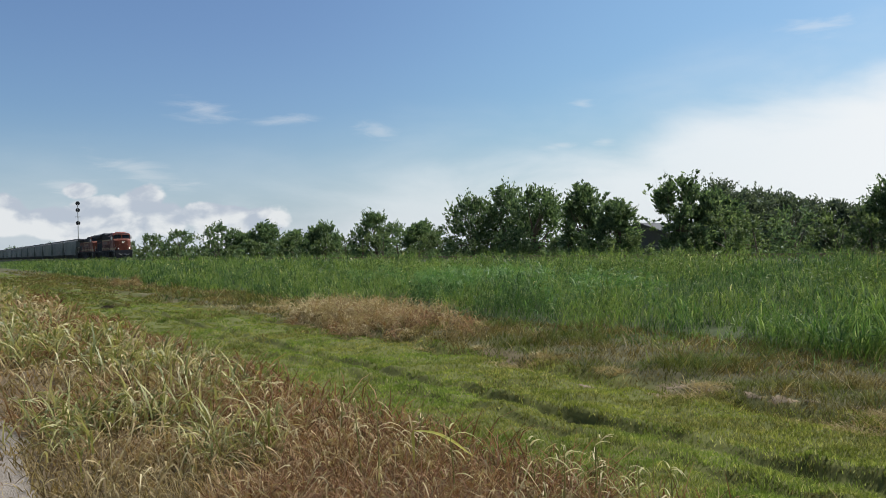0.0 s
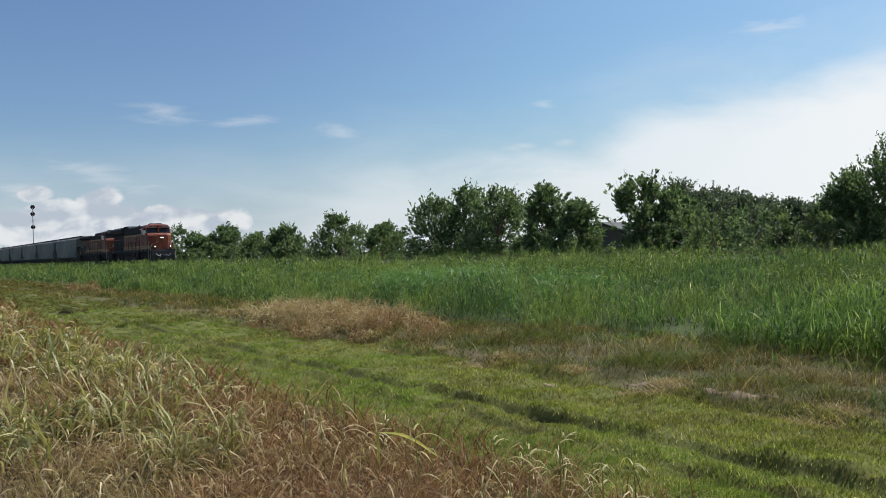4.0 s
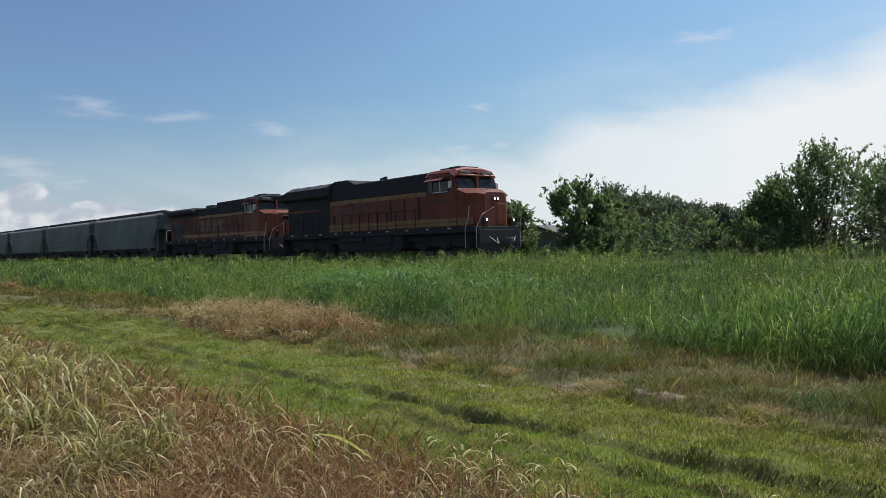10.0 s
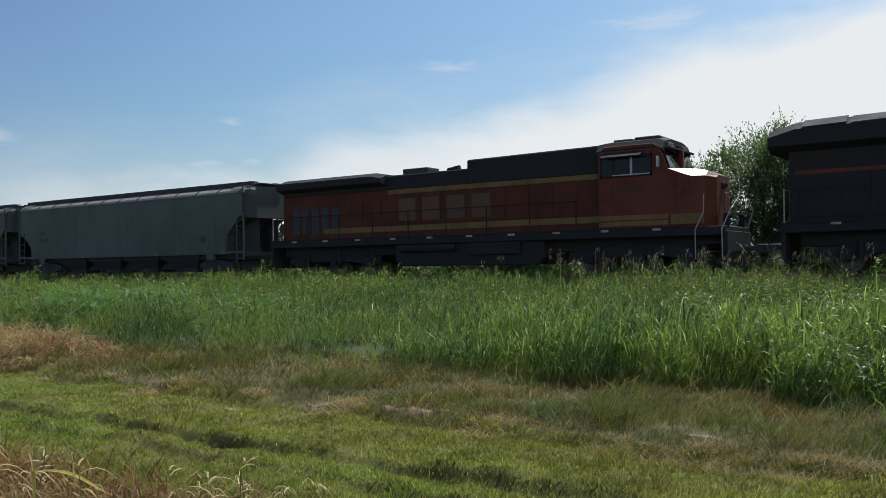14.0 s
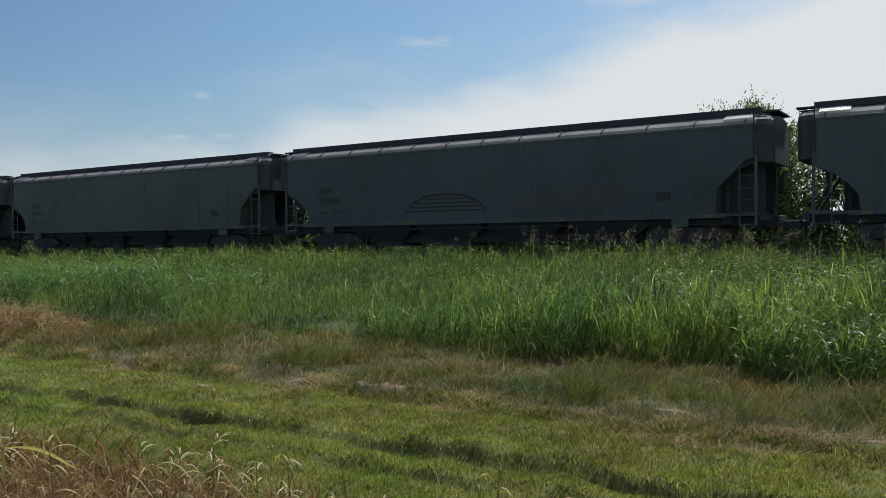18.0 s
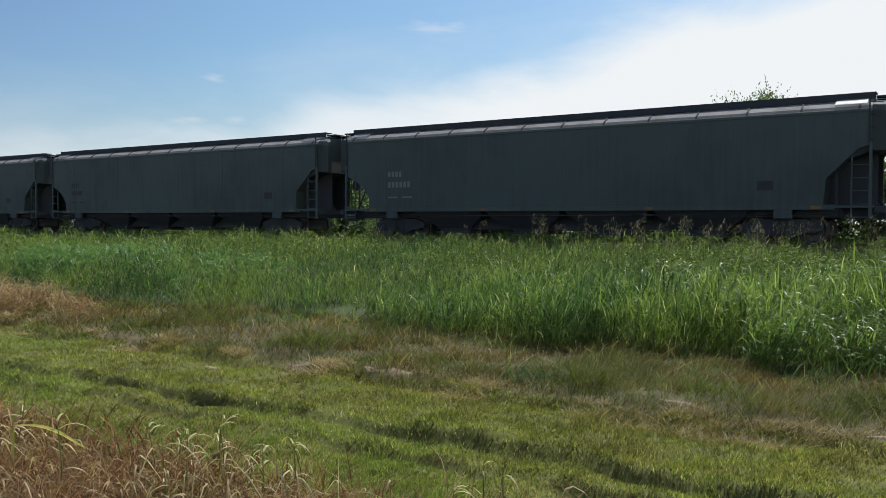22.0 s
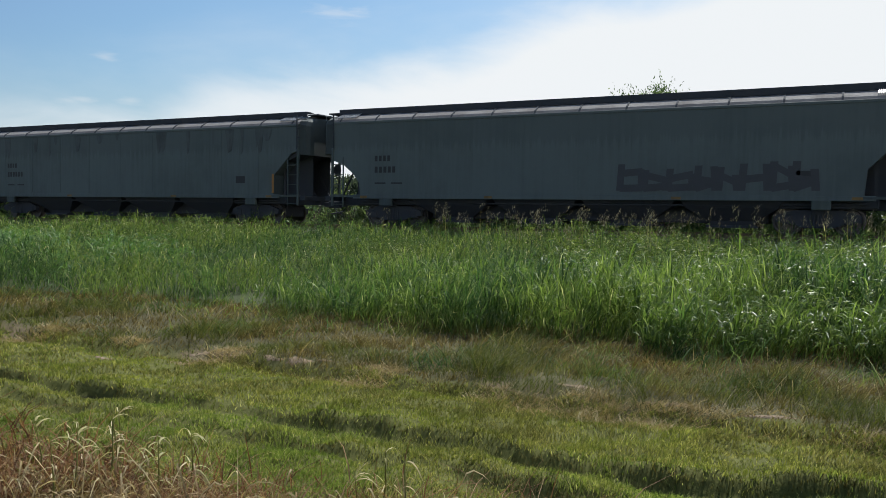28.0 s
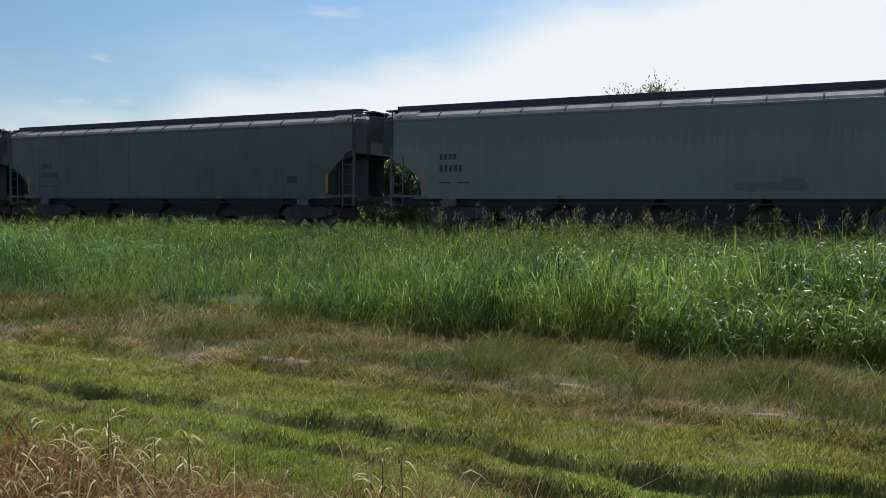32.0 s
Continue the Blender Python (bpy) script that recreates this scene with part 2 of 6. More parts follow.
def stones_material(name, a, b, scale):
    m, w = material(name)
    tc = w.tree.nodes.new("ShaderNodeTexCoord").outputs["Object"]
    v = w.tree.nodes.new("ShaderNodeTexVoronoi")
    v.inputs["Scale"].default_value = scale
    w.link(tc, v.inputs["Vector"])
    n = w.noise(tc, 1.3, 5, 0.6)
    bw = w.tree.nodes.new("ShaderNodeRGBToBW")
    w.link(v.outputs["Color"], bw.inputs[0])
    col = w.mix(bw.outputs[0], a, b)
    col = w.mix(w.math("MULTIPLY", n, 0.35), col, tuple(c * 0.6 for c in a))
    return finish(m, w, principled(w, col, 0.95, 0.0, v.outputs["Distance"], 0.8, 0.02, 0.2))


def plain(name, color, rough=0.5, metal=0.0, scale=8.0, amount=0.35, spec=0.5):
    m, w = material(name)
    tc = w.tree.nodes.new("ShaderNodeTexCoord").outputs["Object"]
    n = w.noise(tc, scale, 4, 0.6)
    col = w.mix(w.math("MULTIPLY", n, amount), color, tuple(c * 0.4 for c in color))
    return finish(m, w, principled(w, col, rough, metal, n, 0.1, 0.004, spec))


def glow(name, color, strength):
    m, w = material(name)
    e = w.tree.nodes.new("ShaderNodeEmission")
    e.inputs[0].default_value, e.inputs[1].default_value = (*color, 1), strength
    return finish(m, w, e.outputs[0])


def glass(name):
    m, w = material(name)
    return finish(m, w, principled(w, (0.012, 0.016, 0.02), 0.12, 0.0, spec=0.2))


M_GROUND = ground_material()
# near-black earth: the shade of a washed-out hollow put into its colour
M_HOLLOW_SHADE = plain("shaded_hollow_earth", (0.022, 0.018, 0.012), 1.0, 0.0, 6.0, 0.6, 0.0)
M_SOIL = plain("dry_soil", (0.26, 0.20, 0.145), 1.0, 0.0, 22.0, 0.8, 0.0)
M_GRAVEL = stones_material("road_gravel", (0.15, 0.125, 0.105), (0.30, 0.26, 0.22), 70.0)
M_BALLAST = stones_material("ballast_stone", (0.06, 0.056, 0.052), (0.19, 0.175, 0.16), 18.0)
M_TALL = blades("tall_green_blade", [(0.0, (0.055, 0.100, 0.028)), (0.4, (0.135, 0.229, 0.057)), (0.8, (0.239, 0.329, 0.091)), (0.97, (0.316, 0.394, 0.141)), (1.0, (0.497, 0.473, 0.218))], [(0.0, (0.032, 0.080, 0.031)), (0.6, (0.081, 0.167, 0.061)), (1.0, (0.190, 0.271, 0.120))], 0.45, 0.46, 0.58, 0.5, 0.54, 0.12)
# the pale last stops here and in the next stand in for sun glints
M_CANOPY = blades("nodding_green_blade", [(0.0, (0.066, 0.122, 0.028)), (0.5, (0.151, 0.256, 0.057)), (0.88, (0.254, 0.361, 0.099)), (0.985, (0.344, 0.443, 0.196)), (1.0, (0.629, 0.676, 0.367))], [(0.0, (0.033, 0.086, 0.033)), (0.55, (0.083, 0.183, 0.058)), (0.95, (0.188, 0.294, 0.117)), (1.0, (0.495, 0.555, 0.294))], 0.45, 0.46, 0.58, 0.42, 0.54, 0.14)
M_FIELD = blades("duller_green_blade", [(0.0, (0.058, 0.098, 0.026)), (0.5, (0.135, 0.206, 0.051)), (0.88, (0.227, 0.292, 0.089)), (0.985, (0.307, 0.358, 0.177)), (1.0, (0.786, 0.764, 0.464))], [(0.0, (0.029, 0.071, 0.029)), (0.55, (0.075, 0.148, 0.053)), (0.95, (0.166, 0.237, 0.105)), (1.0, (0.618, 0.627, 0.372))], 0.45, 0.46, 0.58, 0.42, 0.54, 0.14)
# dark leaves, a few near white as painted glints
M_FORB = blades("dark_weed_leaf", [(0.0, (0.040, 0.068, 0.014)), (0.6, (0.080, 0.130, 0.026)), (0.95, (0.14, 0.20, 0.05)), (1.0, (0.62, 0.62, 0.46))], None, gloss=0.65, through_light=0.5, spec=0.08)
M_REED = blades("glossy_reed_leaf", [(0.0, (0.060, 0.115, 0.026)), (0.6, (0.125, 0.215, 0.046)), (1.0, (0.26, 0.35, 0.11))], None, gloss=0.42, through_light=0.45, spec=0.5)
M_LUSH = blades("lush_blue_green_blade", [(0.0, (0.045, 0.115, 0.032)), (0.6, (0.105, 0.225, 0.058)), (1.0, (0.22, 0.34, 0.11))], None, gloss=0.45, through_light=0.5, spec=0.25)
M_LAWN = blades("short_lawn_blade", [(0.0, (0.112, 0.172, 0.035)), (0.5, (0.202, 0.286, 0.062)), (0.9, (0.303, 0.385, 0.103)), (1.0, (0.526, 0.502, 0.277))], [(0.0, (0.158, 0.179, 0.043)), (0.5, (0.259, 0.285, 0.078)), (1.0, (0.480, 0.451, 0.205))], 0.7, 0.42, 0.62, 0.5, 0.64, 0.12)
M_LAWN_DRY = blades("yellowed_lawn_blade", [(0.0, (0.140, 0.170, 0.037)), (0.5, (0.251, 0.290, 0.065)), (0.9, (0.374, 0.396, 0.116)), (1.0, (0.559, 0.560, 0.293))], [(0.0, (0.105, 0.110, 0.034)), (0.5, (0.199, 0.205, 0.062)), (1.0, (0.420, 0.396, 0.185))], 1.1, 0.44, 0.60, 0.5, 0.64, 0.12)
# dead blades toned dark to carry the shade on the ruts' far faces
M_THATCH = blades("shaded_thatch_blade", [(0.0, (0.069, 0.062, 0.023)), (0.6, (0.138, 0.125, 0.044)), (0.95, (0.213, 0.194, 0.072)), (1.0, (0.425, 0.362, 0.208))], None, gloss=0.8, through_light=0.45, spec=0.1)
M_ROUGH = blades("rough_brown_blade", [(0.0, (0.080, 0.056, 0.019)), (0.5, (0.175, 0.133, 0.046)), (0.9, (0.276, 0.219, 0.084)), (1.0, (0.636, 0.540, 0.360))], [(0.0, (0.058, 0.077, 0.019)), (0.6, (0.127, 0.156, 0.036)), (1.0, (0.265, 0.278, 0.084))], 0.9, 0.45, 0.60, 0.6, 0.42, 0.15)
M_DRY = blades("dry_straw_blade", [(0.0, (0.15, 0.085, 0.042)), (0.4, (0.29, 0.185, 0.09)), (0.8, (0.43, 0.30, 0.16)), (1.0, (0.62, 0.50, 0.30))], [(0.0, (0.12, 0.085, 0.035)), (0.6, (0.25, 0.185, 0.075)), (1.0, (0.42, 0.32, 0.15))], 0.8, 0.46, 0.58, 0.6, 0.40, 0.2)
M_STRAW = blades("pale_straw_blade", [(0.0, (0.27, 0.19, 0.095)), (0.6, (0.41, 0.32, 0.17)), (1.0, (0.60, 0.51, 0.31))], None, gloss=0.5, through_light=0.38, spec=0.2)
M_RUSSET = blades("russet_blade", [(0.0, (0.12, 0.055, 0.032)), (0.6, (0.27, 0.135, 0.074)), (1.0, (0.43, 0.27, 0.15))], None, gloss=0.6, through_light=0.36, spec=0.15)
M_FRESH = blades("yellow_green_blade", [(0.0, (0.12, 0.14, 0.04)), (0.5, (0.25, 0.25, 0.08)), (1.0, (0.54, 0.49, 0.24))])
M_YELLOW_LEAF = blades("yellow_leaf", [(0.0, (0.42, 0.40, 0.07)), (1.0, (0.62, 0.55, 0.16))], None, gloss=0.45, through_light=0.4)
M_SEED = blades("pale_seed_head", [(0.0, (0.147, 0.127, 0.105)), (0.6, (0.258, 0.235, 0.200)), (1.0, (0.386, 0.372, 0.326))], None, gloss=0.8, through_light=0.35)
# leaf tones raised and cooled, so that the colour carries the haze
M_LEAF = blades("tree_leaf", [(0.0, (0.068, 0.116, 0.068)), (0.5, (0.130, 0.209, 0.103)), (0.85, (0.198, 0.290, 0.138)), (1.0, (0.308, 0.383, 0.237))], None, gloss=0.55, through_light=0.52, spec=0.2)
M_LEAF_OLIVE = blades("olive_shrub_leaf", [(0.0, (0.075, 0.116, 0.053)), (0.5, (0.130, 0.189, 0.078)), (0.9, (0.190, 0.257, 0.115)), (1.0, (0.400, 0.452, 0.345))], None, gloss=0.55, through_light=0.5, spec=0.25)
# the woods' haze is likewise put into a lifted, bluish leaf colour
M_LEAF_DARK = blades("dark_woods_leaf", [(0.0, (0.070, 0.098, 0.075)), (0.6, (0.115, 0.152, 0.108)), (1.0, (0.17, 0.215, 0.14))], None, gloss=0.6, through_light=0.42)
M_BARK = plain("bark", (0.10, 0.075, 0.055), 0.9, 0.0, 12.0, 0.6)
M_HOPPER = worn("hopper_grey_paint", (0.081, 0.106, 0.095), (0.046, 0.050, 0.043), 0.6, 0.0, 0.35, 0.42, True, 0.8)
# hopper grey in a darker copy, for the shaded look of the ends
M_END = worn("shaded_hopper_end_paint", (0.048, 0.060, 0.060), (0.037, 0.040, 0.039), 0.75, 0.0, 0.5, 0.5)
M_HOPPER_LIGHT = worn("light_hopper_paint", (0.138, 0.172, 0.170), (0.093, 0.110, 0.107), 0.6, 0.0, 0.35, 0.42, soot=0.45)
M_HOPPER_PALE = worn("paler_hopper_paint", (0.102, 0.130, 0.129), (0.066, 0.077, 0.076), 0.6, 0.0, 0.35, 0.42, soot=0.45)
M_ROOF = worn("hopper_roof_metal", (0.17, 0.165, 0.165), (0.09, 0.08, 0.072), 0.85, 0.0, 0.9, 0.6, False)
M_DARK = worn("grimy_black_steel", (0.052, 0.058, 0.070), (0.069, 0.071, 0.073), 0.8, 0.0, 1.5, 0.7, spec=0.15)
M_RUST = worn("rusty_steel", (0.13, 0.085, 0.06), (0.05, 0.04, 0.035), 0.7, 0.2, 2.0, 0.7)
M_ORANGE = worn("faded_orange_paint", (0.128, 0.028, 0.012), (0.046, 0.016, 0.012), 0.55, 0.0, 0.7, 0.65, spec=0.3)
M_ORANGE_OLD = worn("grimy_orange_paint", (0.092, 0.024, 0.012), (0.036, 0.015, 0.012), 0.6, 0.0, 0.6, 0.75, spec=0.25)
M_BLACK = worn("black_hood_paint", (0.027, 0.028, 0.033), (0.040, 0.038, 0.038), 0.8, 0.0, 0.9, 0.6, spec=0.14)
M_YELLOW = worn("yellow_stripe_paint", (0.170, 0.092, 0.017), (0.06, 0.036, 0.018), 0.5, 0.0, 1.1, 0.65)
M_SAFETY = worn("amber_reflective_tape", (0.40, 0.16, 0.02), (0.20, 0.09, 0.02), 0.4, 0.0, 3.0, 0.5)
M_REFLECT = worn("dirty_yellow_reflector", (0.22, 0.12, 0.025), (0.07, 0.05, 0.03), 0.4, 0.0, 4.0, 0.6)
M_WHITE = worn("dull_white_paint", (0.34, 0.34, 0.33), (0.10, 0.09, 0.08), 0.5, 0.0, 3.0, 0.7)
M_RED = worn("red_cab_roof_paint", (0.22, 0.06, 0.045), (0.12, 0.05, 0.04), 0.4, 0.0, 1.2, 0.4)
M_LID = worn("glossy_orange_paint", (0.20, 0.065, 0.035), (0.14, 0.05, 0.03), 0.30, 0.0, 1.2, 0.3, False, spec=0.8)
M_GLASS = glass("window_glass")
M_STEEL = plain("galvanised_steel", (0.40, 0.41, 0.42), 0.45, 0.7, 6.0, 0.3)
M_WHEEL = plain("worn_wheel_steel", (0.10, 0.09, 0.085), 0.5, 0.6, 5.0, 0.5)
M_LAMP = glow("lit_headlight", (1.0, 0.93, 0.80), 5.0)
M_TIE = plain("weathered_tie_wood", (0.11, 0.085, 0.065), 0.9, 0.0, 9.0, 0.6)
M_SHINGLE = plain("grey_shingle", (0.06, 0.06, 0.065), 0.85, 0.0, 7.0, 0.5)
M_SIDING = plain("weathered_siding", (0.055, 0.052, 0.05), 0.8, 0.0, 5.0, 0.5)
M_MARK = plain("dark_lettering_paint", (0.03, 0.03, 0.033), 0.6, 0.0, 5.0, 0.3)
M_MARK_PALE = plain("faded_lettering_paint", (0.105, 0.045, 0.022), 0.6, 0.0, 5.0, 0.5)
M_MARK_SOFT = plain("worn_dark_mark_paint", (0.060, 0.020, 0.011), 0.6, 0.0, 5.0, 0.6)
M_MARK_GREY = plain("pale_lettering_paint", (0.20, 0.21, 0.21), 0.6, 0.0, 5.0, 0.3)
M_GRIME = worn("dark_grime", (0.082, 0.098, 0.100), (0.059, 0.066, 0.066), 0.7, 0.0, 1.5, 0.8)
M_GRAFFITI = plain("spray_paint_mauve", (0.085, 0.08, 0.085), 0.6, 0.0, 2.0, 0.5)
M_GRAFFITI_C = plain("faint_spray_paint", (0.057, 0.060, 0.069), 0.6, 0.0, 2.0, 0.6)
M_GRAFFITI_B = plain("spray_paint_black", (0.025, 0.024, 0.027), 0.6, 0.0, 2.0, 0.5)


# ---- mesh helpers ----
def part(name, bm, mat, parent=None, label="", smooth=False):
    """Links a bmesh as one mesh object under its thing."""
    me = bpy.data.meshes.new(name)
    bm.to_mesh(me)
    bm.free()
    me.materials.append(mat)
    if smooth:
        me.polygons.foreach_set("use_smooth", [True] * len(me.polygons))
    ob = new(name, me)
    ob.parent = parent
    if label:
        tagged(ob, label)
    return ob


def thing(name, m, label, category, group="", kind=""):
    ob = new(name)
    ob.empty_display_size = 0.3
    ob.matrix_basis = m
    return tagged(ob, label, category, group, kind)


def add_box(bm, x0, x1, y0, y1, z0, z1, bevel=0.0):
    r = bmesh.ops.create_cube(bm, size=1.0, matrix=Matrix.LocRotScale(((x0 + x1) / 2, (y0 + y1) / 2, (z0 + z1) / 2), None, (abs(x1 - x0), abs(y1 - y0), abs(z1 - z0))))
    if bevel:
        es = {e for v in r["verts"] for e in v.link_edges}
        bmesh.ops.bevel(bm, geom=list(es), offset=bevel, segments=1, affect="EDGES")
    return r


def box(x0, x1, y0, y1, z0, z1, bevel=0.0):
    bm = bmesh.new()
    add_box(bm, x0, x1, y0, y1, z0, z1, bevel)
    return bm


def add_prism(bm, outline, y0, y1):
    """A prism across the track: outline in (x, z), from y0 to y1."""
    a = [bm.verts.new((x, y0, z)) for x, z in outline]
    b = [bm.verts.new((x, y1, z)) for x, z in outline]
    n = len(outline)
    bm.faces.new(a)
    bm.faces.new(b[::-1])
    for i in range(n):
        bm.faces.new((a[i], b[i], b[(i + 1) % n], a[(i + 1) % n]))
    bmesh.ops.recalc_face_normals(bm, faces=bm.faces[:])


def prism(outline, y0, y1, bevel=0.0):
    bm = bmesh.new()
    add_prism(bm, outline, y0, y1)
    if bevel:
        bmesh.ops.bevel(bm, geom=bm.edges[:], offset=bevel, segments=1, affect="EDGES")
    return bm


def loft(rings, close=True):
    """Skin between rings of equal length, with capped ends."""
    bm = bmesh.new()
    vs = [[bm.verts.new(p) for p in ring] for ring in rings]
    n = len(rings[0])
    for a, b in zip(vs, vs[1:]):
        for i in range(n if close else n - 1):
            bm.faces.new((a[i], a[(i + 1) % n], b[(i + 1) % n], b[i]))
    if close:
        bm.faces.new(vs[0][::-1])
        bm.faces.new(vs[-1])
    bmesh.ops.recalc_face_normals(bm, faces=bm.faces[:])
    return bm


def add_tube(bm, pts, radii, sides=6):
    """A tapered tube along points."""
    rings = []
    for i, p in enumerate(pts):
        p = Vector(p)
        d = (Vector(pts[min(i + 1, len(pts) - 1)]) - Vector(pts[max(i - 1, 0)])).normalized()
        u = d.orthogonal().normalized()
        v = d.cross(u)
        r = radii[i] if isinstance(radii, (list, tuple)) else radii
        rings.append([bm.verts.new(p + (u * math.cos(k * math.tau / sides) + v * math.sin(k * math.tau / sides)) * r) for k in range(sides)])
    for a, b in zip(rings, rings[1:]):
        for k in range(sides):
            bm.faces.new((a[k], a[(k + 1) % sides], b[(k + 1) % sides], b[k]))
    bm.faces.new(rings[0][::-1])
    bm.faces.new(rings[-1])


def tube(pts, r, sides=6):
    bm = bmesh.new()
    add_tube(bm, pts, r, sides)
    return bm


def disc(x, y, z, r, depth, axis="Y", sides=20):
    bm = bmesh.new()
    turn = {"Y": Euler((radians(90), 0, 0)), "X": Euler((0, radians(90), 0)), "Z": Euler((0, 0, 0))}[axis]
    bmesh.ops.create_cone(bm, cap_ends=True, segments=sides, radius1=r, radius2=r, depth=depth, matrix=Matrix.LocRotScale((x, y, z), turn, None))
    return bm


def mesh_from(name, verts, tris, mat, label, category, kind="stuff"):
    me = bpy.data.meshes.new(name)
    me.vertices.add(len(verts))
    me.vertices.foreach_set("co", verts.astype(np.float32).ravel())
    me.loops.add(tris.size)
    me.loops.foreach_set("vertex_index", tris.astype(np.int32).ravel())
    me.polygons.add(len(tris))
    me.polygons.foreach_set("loop_start", np.arange(0, tris.size, 3, dtype=np.int32))
    me.update(calc_edges=True)
    me.validate()
    me.materials.append(mat)
    ob = new(name, me)
    return tagged(ob, label, category, "", kind)


# ---- ground ----
TRACK_Y, RAIL_Z = 29.8, 1.10
RUTS = ((4.56, 0.08, 0.048), (5.04, 0.09, 0.078))


def wave(x, k, s):
    return np.sin(x * k + s) * 0.5 + np.sin(x * k * 2.3 + s * 1.7) * 0.3 + np.sin(x * k * 5.1 + s * 2.9) * 0.2


def lumps(x, y, size, seed=0):
    """Smooth uneven noise from 0 to 1, with features about size metres across."""
    x, y = np.asarray(x, float) / size + seed * 17.3, np.asarray(y, float) / size + seed * 5.9
    ix, iy = np.floor(x), np.floor(y)
    fx, fy = x - ix, y - iy
    fx, fy = fx * fx * (3 - 2 * fx), fy * fy * (3 - 2 * fy)

    def corner(a, b):
        v = np.sin(a * 127.1 + b * 311.7 + seed * 74.7) * 43758.5453
        return v - np.floor(v)

    return (corner(ix, iy) * (1 - fx) + corner(ix + 1, iy) * fx) * (1 - fy) + (corner(ix, iy + 1) * (1 - fx) + corner(ix + 1, iy + 1) * fx) * fy


def rut_line(x, c):
    return c + 0.09 * (lumps(x, c, 2.3, 3) - 0.5) + 0.06 * wave(x, 0.5, c)


def broken(x, c):
    """How deep a rut is along its way: worn in stretches, gone in others."""
    return np.clip(0.25 + 0.9 * lumps(x, c, 0.22, 5) * (0.4 + lumps(x, c, 1.7, 35)), 0.1, 1.2) * (np.clip((x + 12) / 5, 0.55, 1.0) if c > 4.8 else np.clip((x + 8) / 3, 0.3, 0.9))


def ground_z(x, y):
    x, y = np.asarray(x, float), np.asarray(y, float)
    near = np.exp(-((y - 5.5) / 3.5) ** 2)
    z = near * (0.11 * (lumps(x, y, 1.1, 1) - 0.5) + 0.085 * (lumps(x, y, 0.36, 2) - 0.5) + 0.035 * (lumps(x, y, 0.19, 30) - 0.5)) + 0.06 * (lumps(x, y, 3.0, 4) - 0.5)
    # tussocks on the far side of the wheel tracks
    z += 0.055 * lumps(x, y, 0.24, 39) * np.exp(-((y - 5.75) / 0.55) ** 2) * np.clip((x + 12) / 4, 0, 1)
    z *= np.clip((y - 0.3) / 0.8, 0, 1)
    z += 0.05 * np.exp(-((y - 2.2) / 0.9) ** 2)
    for c, wd, dp in RUTS:
        cc = rut_line(x, c)
        v = (y - cc) / wd
        z -= dp * broken(x, c) * np.where(v < 0, np.exp(-(v / 1.5) ** 2), np.exp(-(v / 0.6) ** 2))
        z += 0.07 * lumps(x, c + 1, 0.25, 31) * np.exp(-((y - cc - 0.14) / 0.10) ** 2)
        z += 0.02 / (1 + np.exp(np.clip(-(y - cc - 0.1) / 0.05, -40, 40)))
    edge = 6.75 - 0.42 * np.clip((x + 6.5) / 4.0, 0, 1) + 0.45 * (lumps(x, 1.0, 1.4, 6) - 0.5)
    z += 0.08 * (1 / (1 + np.exp(np.clip(-(y - edge) / 0.09, -40, 40)))) - 0.04 * np.exp(-((y - edge + 0.12) / 0.12) ** 2)
    z += 0.30 * np.clip((y - 10) / 14, 0, 1)
    z += 0.30 * np.clip((y - 25.6) / 1.2, 0, 1) - 0.40 * np.clip((y - 33.0) / 2.0, 0, 1)
    return z


def spread(lo, hi, step, far, growth=1.18):
    """Grid lines: even between lo and hi, widening out to far."""
    mid = np.arange(lo, hi, step)
    out, s, p = [], step, hi
    while p < far:
        out.append(p)
        s *= growth
        p += s
    left, s, p = [], step, lo
    while p > -far:
        s *= growth
        p -= s
        left.append(p)
    return np.array(left[::-1] + list(mid) + out)


def build_ground():
    xs, ys = spread(-16, 3, 0.09, 2600), spread(2.5, 8.5, 0.035, 2600, 1.12)
    X, Y = np.meshgrid(xs, ys)
    Z = ground_z(X, Y)
    verts = np.stack([X, Y, Z], -1).reshape(-1, 3)
    nx, ny = len(xs), len(ys)
    i = (np.arange(ny - 1)[:, None] * nx + np.arange(nx - 1)[None]).ravel()
    tris = np.concatenate([np.stack([i, i + 1, i + nx + 1], -1), np.stack([i, i + nx + 1, i + nx], -1)])
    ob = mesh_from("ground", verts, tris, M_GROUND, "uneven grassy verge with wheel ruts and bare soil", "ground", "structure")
    ob.data.polygons.foreach_set("use_smooth", [True] * len(ob.data.polygons))
    # gravel road along the verge
    bm = bmesh.new()
    xs = [-600, -200, -90] + [-40 + k * 0.5 for k in range(120)] + [60, 200, 600]
    prof = [(-5.6, 0.02), (-5.2, 0.06), (-2.5, 0.10), (0.1, 0.06), (0.62, 0.02)]
    rows = []
    for x in xs:
        rows.append([bm.verts.new((x, y + (0.06 * math.sin(x * 2.1) + 0.04 * math.sin(x * 5.3)) * (k in (0, 4)), z)) for k, (y, z) in enumerate(prof)])
    for a, b in zip(rows, rows[1:]):
        for k in range(len(prof) - 1):
            bm.faces.new((a[k], b[k], b[k + 1], a[k + 1]))
    tagged(part("road", bm, M_GRAVEL), "pale gravel country road beside the dry verge", "road", kind="structure")


build_ground()


